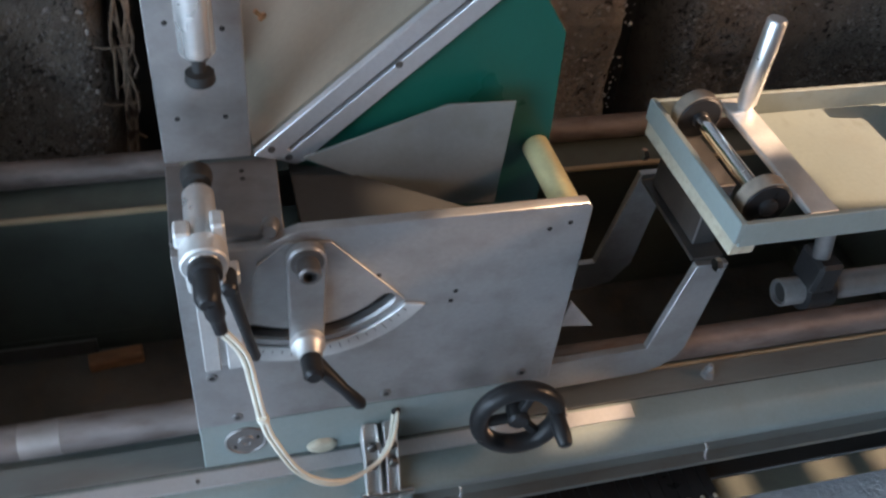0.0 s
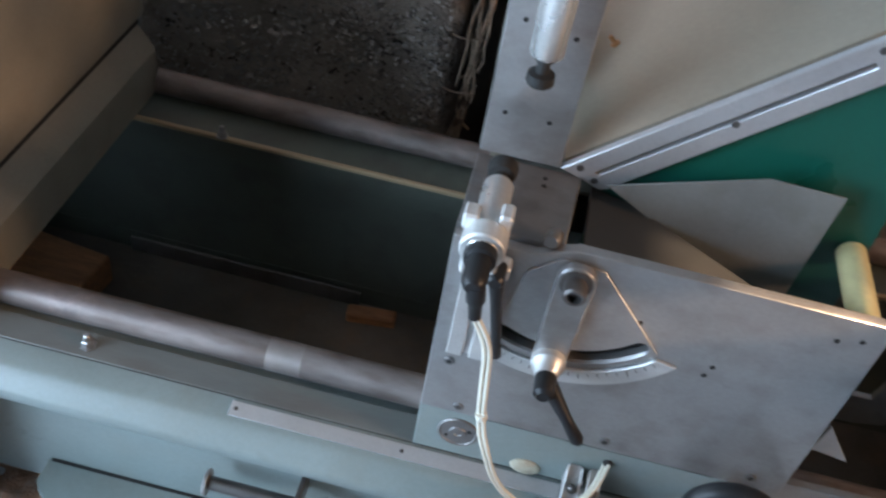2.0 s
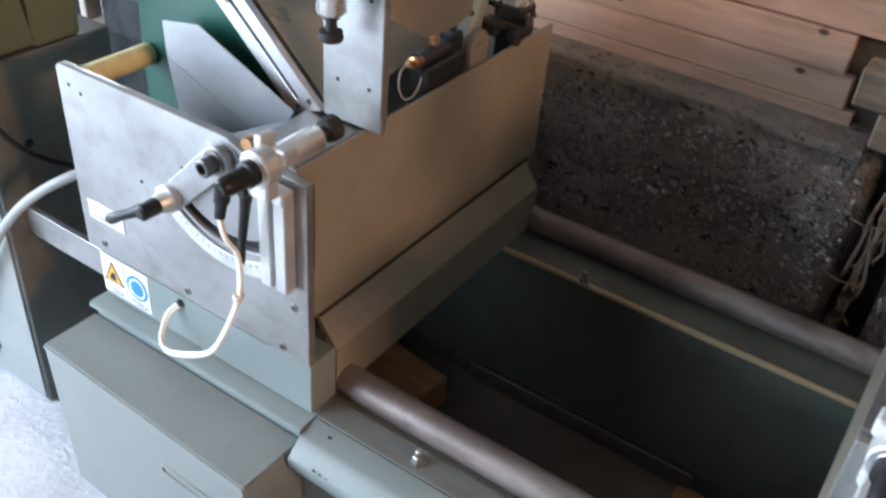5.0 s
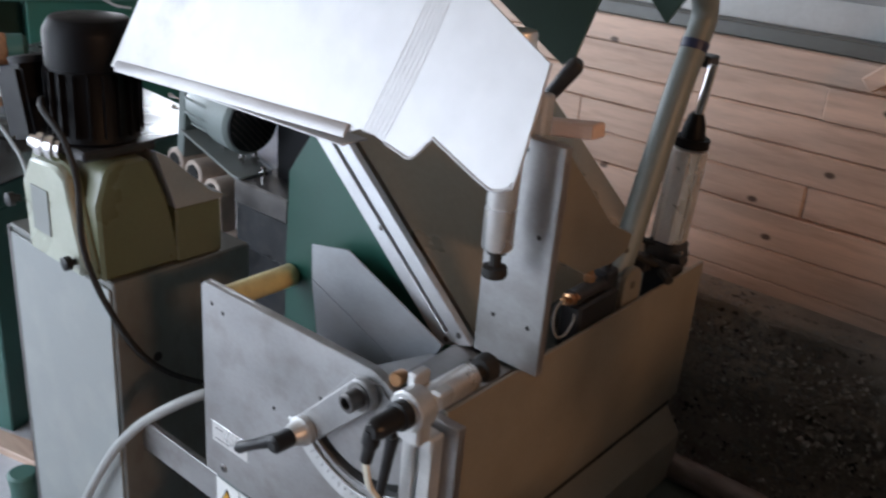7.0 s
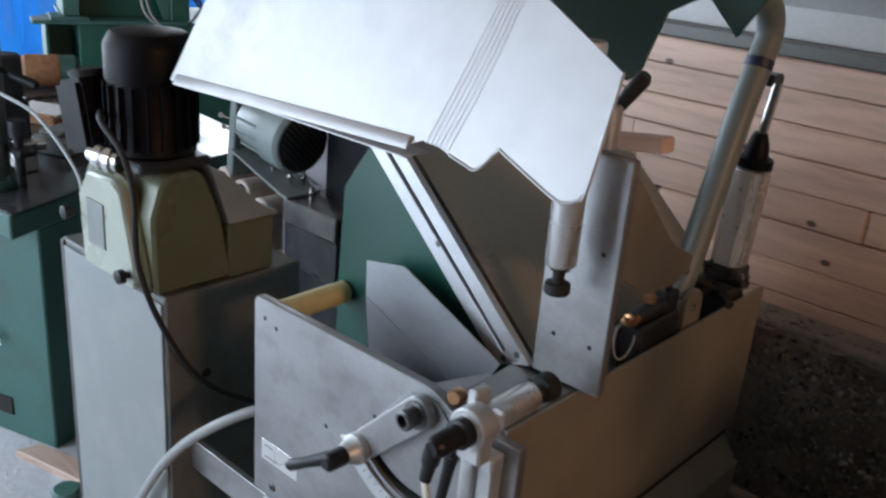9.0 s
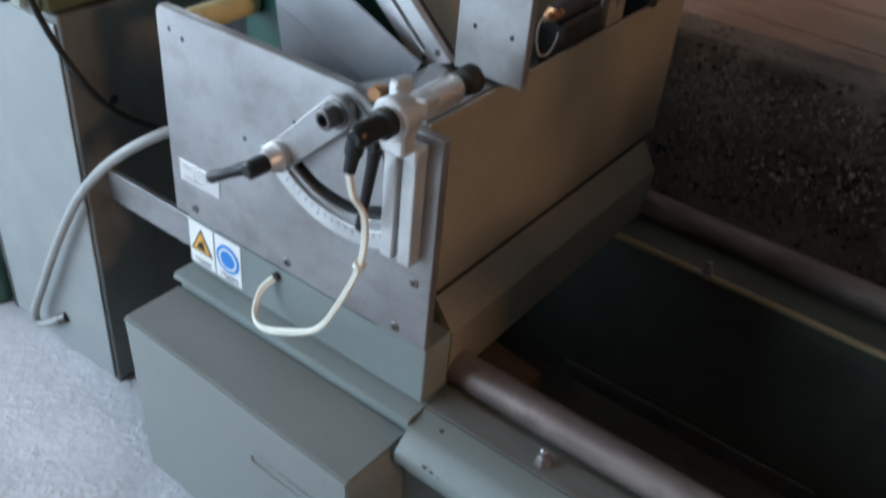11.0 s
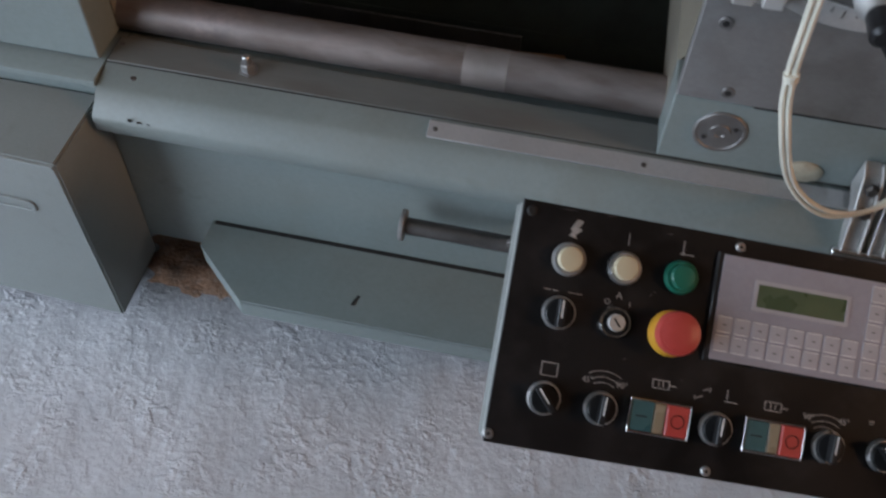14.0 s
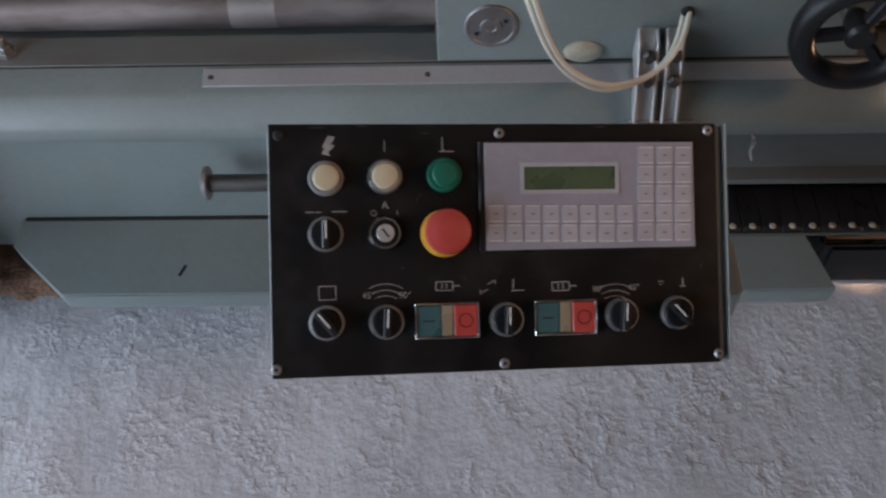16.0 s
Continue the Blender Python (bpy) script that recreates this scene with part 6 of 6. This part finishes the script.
part("front_lead", turned(pipe([(-0.30, -0.010, 0.47), (-0.24, -0.016, 0.38), (-0.17, -0.020, 0.33), (-0.10, -0.016, 0.305), (-0.05, -0.014, 0.298)], 0.0034, 8, 5), GM), CONDUIT, gm, "thin grey lead on the bench front")
part("lead_stub", turned(pipe([(-0.30, -0.012, 0.26), (-0.20, -0.016, 0.275), (-0.11, -0.015, 0.292), (-0.05, -0.014, 0.298)], 0.0034, 8, 5), GM), CONDUIT, gm)
for k in range(4):
    part("bare_wire", turned(pipe([(-0.052, -0.014, 0.300), (-0.02, -0.018, 0.302 - 0.005 * k), (0.018, -0.018, 0.306 - 0.011 * k)], 0.0022, 6, 3), GM), CHROME if k % 2 else CONDUIT, gm)
CX, CY = -2.464, 0.118
col = part("column", cyl((CX, CY, 1.045), (CX, CY, 1.75), 0.032), COLUMNPAINT, gm, "grey-green painted column")
part("sleeve", join(cyl((CX, CY, 0.69), (CX, CY, 1.045), 0.043, 0.004), box(CX + 0.036, CX + 0.052, CY - 0.012, CY + 0.012, 0.73, 1.03, 0.003)), COLUMNPAINT, col)
part("base_flange", prism(ring_pts(CX, CY, 0.070, 0, 345, 23), "z", 0.6725, 0.690, (), 0.003), GREEN_PALE, col)
for a in (20, 110, 200, 290):
    bx, by = CX + 0.057 * math.cos(radians(a)), CY + 0.057 * math.sin(radians(a))
    part("bolt", cyl((bx, by, 0.690), (bx, by, 0.703), 0.008, 0.001, 6), DARKSTEEL, col)
part("arm_block", box(-3.05, -2.70, 0.04, 0.20, 0.86, 1.12, 0.01), GREEN_DARK, gm)
part("drive_case", lathe((-2.70, 0.02, 0.90), (-2.70, -0.3, 0.90), [(0, 0.11), (0.03, 0.11), (0.045, 0.09), (0.05, 0.03)], 28), IRON, gm, "dark round drive case")
part("arm_link", cyl((-2.70, 0.12, 1.08), (CX - 0.03, CY, 1.08), 0.02), IRON, gm)
part("motor_body", join(cyl((-2.62, 0.24, 0.84), (-2.62, 0.24, 0.955), 0.036, 0.008), box(-2.655, -2.585, 0.205, 0.275, 0.6725, 0.84, 0.004)), IRON, gm, "black upright motor")
part("hand_lever", lathe((-2.46, 0.13, 0.965), (-2.36, 0.19, 0.93), [(0, 0.007), (0.06, 0.007), (0.065, 0.011), (0.13, 0.011), (0.135, 0.006)], 12), BLACK, gm)
for k in range(4):
    cx, r = -2.475 + 0.022 * k, 0.10 + 0.014 * (k % 3)
    part("hose_loop", pipe([(cx + r * math.cos(t) * 0.80, 0.040 + 0.010 * k, 0.87 + (r + 0.035) * math.sin(t)) for t in [i * math.tau / 12 + k * 0.5 for i in range(13)]], 0.0042, 8, 4), CONDUIT, gm, "grey coiled hose")
part("spindle", join(cyl((-2.40, 0.16, 0.672), (-2.40, 0.16, 0.80), 0.012), cyl((-2.40, 0.16, 0.80), (-2.40, 0.16, 0.84), 0.022), box(-2.45, -2.35, 0.14, 0.18, 0.76, 0.775, 0.002)), IRON, gm)
part("small_clamp", join(box(-2.56, -2.50, 0.20, 0.25, 0.672, 0.75, 0.004), cyl((-2.53, 0.20, 0.735), (-2.53, 0.28, 0.735), 0.016)), CHROME, gm, "bright small clamp")
solid("grey_casting", turned(join(box(-0.06, 0.06, -0.07, 0.07, 0.0, 0.045, 0.006), box(-0.05, 0.03, -0.05, 0.05, 0.045, 0.060, 0.006)), Matrix.Translation((-2.66, 0.40, 0.6725)) @ Matrix.Rotation(radians(24), 4, "Z")), BOXGREY, "grey machined casting lying on the bench plate", "casting")
solid("wooden_tray", turned(join(box(-0.10, 0.10, -0.075, 0.075, 0.0, 0.022, 0.003), box(-0.10, 0.10, -0.075, -0.068, 0.022, 0.034, 0.002)), Matrix.Translation((-3.02, 0.50, 0.6725)) @ Matrix.Rotation(radians(26), 4, "Z")), WOODBLOCK, "shallow brown wooden tray on the bench plate", "tray")
solid("paper_sheet", turned(box(-0.095, 0.095, -0.066, 0.074, 0.0, 0.006, 0.001), Matrix.Translation((-3.02, 0.50, 0.6950)) @ Matrix.Rotation(radians(26), 4, "Z")), WHITE, "white papers lying in the wooden tray", "paper")
um = thing("loose_motor", (-3.35, 0.70, 0.6725), "old motor with a rusty body and a grey domed end", "motor")
part("body", lathe((-3.42, 0.62, 0.738), (-3.36, 0.77, 0.738), [(0, 0.048), (0.01, 0.056), (0.11, 0.056), (0.12, 0.052)], 28), WOODBLOCK, um, "rust-brown motor body")
part("end_bell", lathe((-3.375, 0.732, 0.738), (-3.335, 0.832, 0.738), [(0, 0.053), (0.05, 0.053), (0.065, 0.04), (0.07, 0.02)], 28), GREEN_PALE, um)
part("dome", lathe((-3.44, 0.59, 0.681), (-3.44, 0.59, 2), [(0, 0.060), (0.060, 0.060), (0.080, 0.045), (0.088, 0.02)], 24), BOXGREY, um, "grey domed cap")
part("foot_plate", box(-3.47, -3.27, 0.56, 0.86, 0.6726, 0.680, 0.002), DARKSTEEL, um)

# ---- far left: press, tarpaulin, oddments ----
pr = thing("green_press", (-3.9, 1.2, 0), "green painted press frame standing before a blue tarpaulin", "press")
PRM = Matrix.Translation((-3.955, 0.905, 0)) @ Matrix.Rotation(math.atan2(0.933, 0.36), 4, "Z")
PZ_ = 0.822


def press_part(name, bm, material, label=""):
    return part(name, turned(bm, PRM), material, pr, label)


press_part("bed_plate", join(box(0.0, 0.12, 0.0, 0.13, PZ_ - 0.016, PZ_, 0.003), box(0.1205, 0.95, 0.0, 0.50, PZ_ - 0.016, PZ_, 0.003)), GREEN_PALE, "pale worn bed plate")
press_part("bed_body", box(0.175, 0.95, 0.015, 0.48, 0.0, PZ_ - 0.017, 0.004), GREEN)
# darkest green puts the recess's shade into the paint
press_part("recess_back", box(0.05, 0.174, 0.26, 0.30, 0.0, PZ_ - 0.017, 0.003), GREEN_DARK)
press_part("recess_side", box(0.05, 0.062, 0.03, 0.258, 0.0, PZ_ - 0.017, 0.002), GREEN)
press_part("foot_plate", box(0.07, 0.22, -0.01, 0.13, PZ_ + 0.0005, PZ_ + 0.016, 0.003), GREEN_PALE)
# paler green on this cheek holds its light; web and far cheek stay darker
press_part("column_cheek", box(0.120, 0.185, 0.02, 0.34, PZ_ + 0.0165, 2.2, 0.004), GREEN_PALE)
press_part("column_web", box(0.186, 0.549, 0.12, 0.18, PZ_ + 0.001, 2.2, 0.004), GREEN)
press_part("column_cheek", box(0.550, 0.628, 0.02, 0.34, PZ_ + 0.001, 2.2, 0.004), GREEN)
press_part("gusset", prism([(0.430, PZ_ + 0.30), (0.548, PZ_ + 0.30), (0.548, PZ_ + 0.002), (0.520, PZ_ + 0.002)], "y", 0.04, 0.055, (), 0.001), GREEN_PALE)
press_part("side_box", box(0.06, 0.118, 0.06, 0.20, 0.955, 1.16, 0.006), GREEN_PALE)
for k, run in enumerate(([(-3.487, 1.134, 1.30), (-3.483, 1.117, 0.98), (-3.455, 1.140, 0.885), (-3.414, 1.196, 0.846)], [(-3.47, 1.150, 1.30), (-3.470, 1.130, 0.985), (-3.435, 1.165, 0.868), (-3.385, 1.225, 0.846)],
                         [(-3.425, 1.24, 1.30), (-3.395, 1.272, 1.02), (-3.362, 1.305, 0.945), (-3.385, 1.255, 0.868)], [(-3.435, 1.225, 1.30), (-3.405, 1.262, 1.03), (-3.350, 1.325, 0.905)])):
    part("hanging_wire", pipe(run, 0.0050, 8, 6), RUBBER_VOID if k > 1 else CONDUIT, pr, "loose hanging wire")
tarp = bmesh.new()
rows = []
for k in range(25):
    rows.append([tarp.verts.new((-5.6 + 0.03 * math.sin(i * 0.9 + 0.3 * math.sin(k * 0.3)) + 0.025 * noise.noise(Vector((i * 0.23, k * 0.3, 1.0))) + 0.02 * math.sin(i * 2.3 + k * 0.2), 1.43 + 2.5 * i / 60, 0.002 + 1.22 * k / 24)) for i in range(61)])
for k in range(24):
    for i in range(60):
        tarp.faces.new((rows[k][i], rows[k][i + 1], rows[k + 1][i + 1], rows[k + 1][i]))
solid("blue_tarpaulin", tarp, TARP, "blue translucent plastic tarpaulin hung below the window opening", "tarpaulin")
TB = TARP.node_tree
through_light = TB.nodes.new("ShaderNodeBsdfTranslucent")
through_light.inputs[0].default_value = (0.012, 0.20, 0.62, 1)
sheet_mix = TB.nodes.new("ShaderNodeMixShader")
sheet_mix.inputs[0].default_value = 0.42
TB.links.new(TB.nodes["Principled BSDF"].outputs[0], sheet_mix.inputs[1])
TB.links.new(through_light.outputs[0], sheet_mix.inputs[2])
TB.links.new(sheet_mix.outputs[0], TB.nodes["Material Output"].inputs[0])
solid("grey_drum", lathe((-1.885, -0.02, 0), (-1.885, -0.02, 1), [(0, 0.034), (0.003, 0.038), (0.09, 0.036), (0.10, 0.028), (0.12, 0.028), (0.16, 0.032), (0.165, 0.026)], 24), GREEN_PALE, "small grey-green canister on the floor by the cabinet", "canister")
solid("wood_wedge", prism([(-2.30, 0.04), (-2.29, 0.10), (-2.02, 0.19), (-2.0, 0.12)], "z", 0.0, 0.022, (), 0.003), WOOD, "flat offcut of pale wood on the floor", "offcut")

# ---- wooden packing under the bed ----
def block(x0, x1, y0, y1, z1, turn, label):
    cx, cy = (x0 + x1) / 2, (y0 + y1) / 2
    solid("wood_block", turned(box(x0 - cx, x1 - cx, y0 - cy, y1 - cy, 0.0005, z1, 0.004), Matrix.Translation((cx, cy, 0)) @ Matrix.Rotation(radians(turn), 4, "Z")), WOODBLOCK, label, "wood block", group="packing blocks")


block(-1.02, -0.815, 0.40, 0.53, 0.075, -8, "rough brown wood block on the floor under the bed")
block(-0.86, -0.80, 0.30, 0.39, 0.05, 20, "small rough wood offcut under the bed")
block(-0.29, -0.18, 0.565, 0.60, 0.028, 6, "flat brown wood offcut against the rear web")
# low orange-brown mound with its edge sunk into the floor
heap = bmesh.new()
rows = []
for k in range(25):
    row = []
    for i in range(25):
        u, v = i / 24, k / 24
        x, y = -0.80 + 0.24 * u, -0.075 + 0.155 * v
        rise = min(u, 1 - u, 0.25) * 4 * min(v * 1.2, 1 - v * 0.6, 0.4) * 2.5
        row.append(heap.verts.new((x, y, -0.004 + 0.011 * min(1, max(0, rise)) + 0.005 * noise.noise(Vector((x * 45, y * 45, 2))))))
    rows.append(row)
for k in range(24):
    for i in range(24):
        heap.faces.new((rows[k][i], rows[k][i + 1], rows[k + 1][i + 1], rows[k + 1][i]))
tagged(part("sawdust", heap, ORANGE_BROWN), "low orange-brown mound on the floor under the bed", "sawdust", kind="stuff")
solid("short_timber", turned(box(-0.065, 0.2, -0.019, 0.019, -0.016, 0.016, 0.002), Matrix.Translation((-0.615, WY + 0.063, 1.183)) @ Matrix.Rotation(radians(-43), 4, "Y")), WOOD, "short pale batten leaning against the plank wall", "batten")
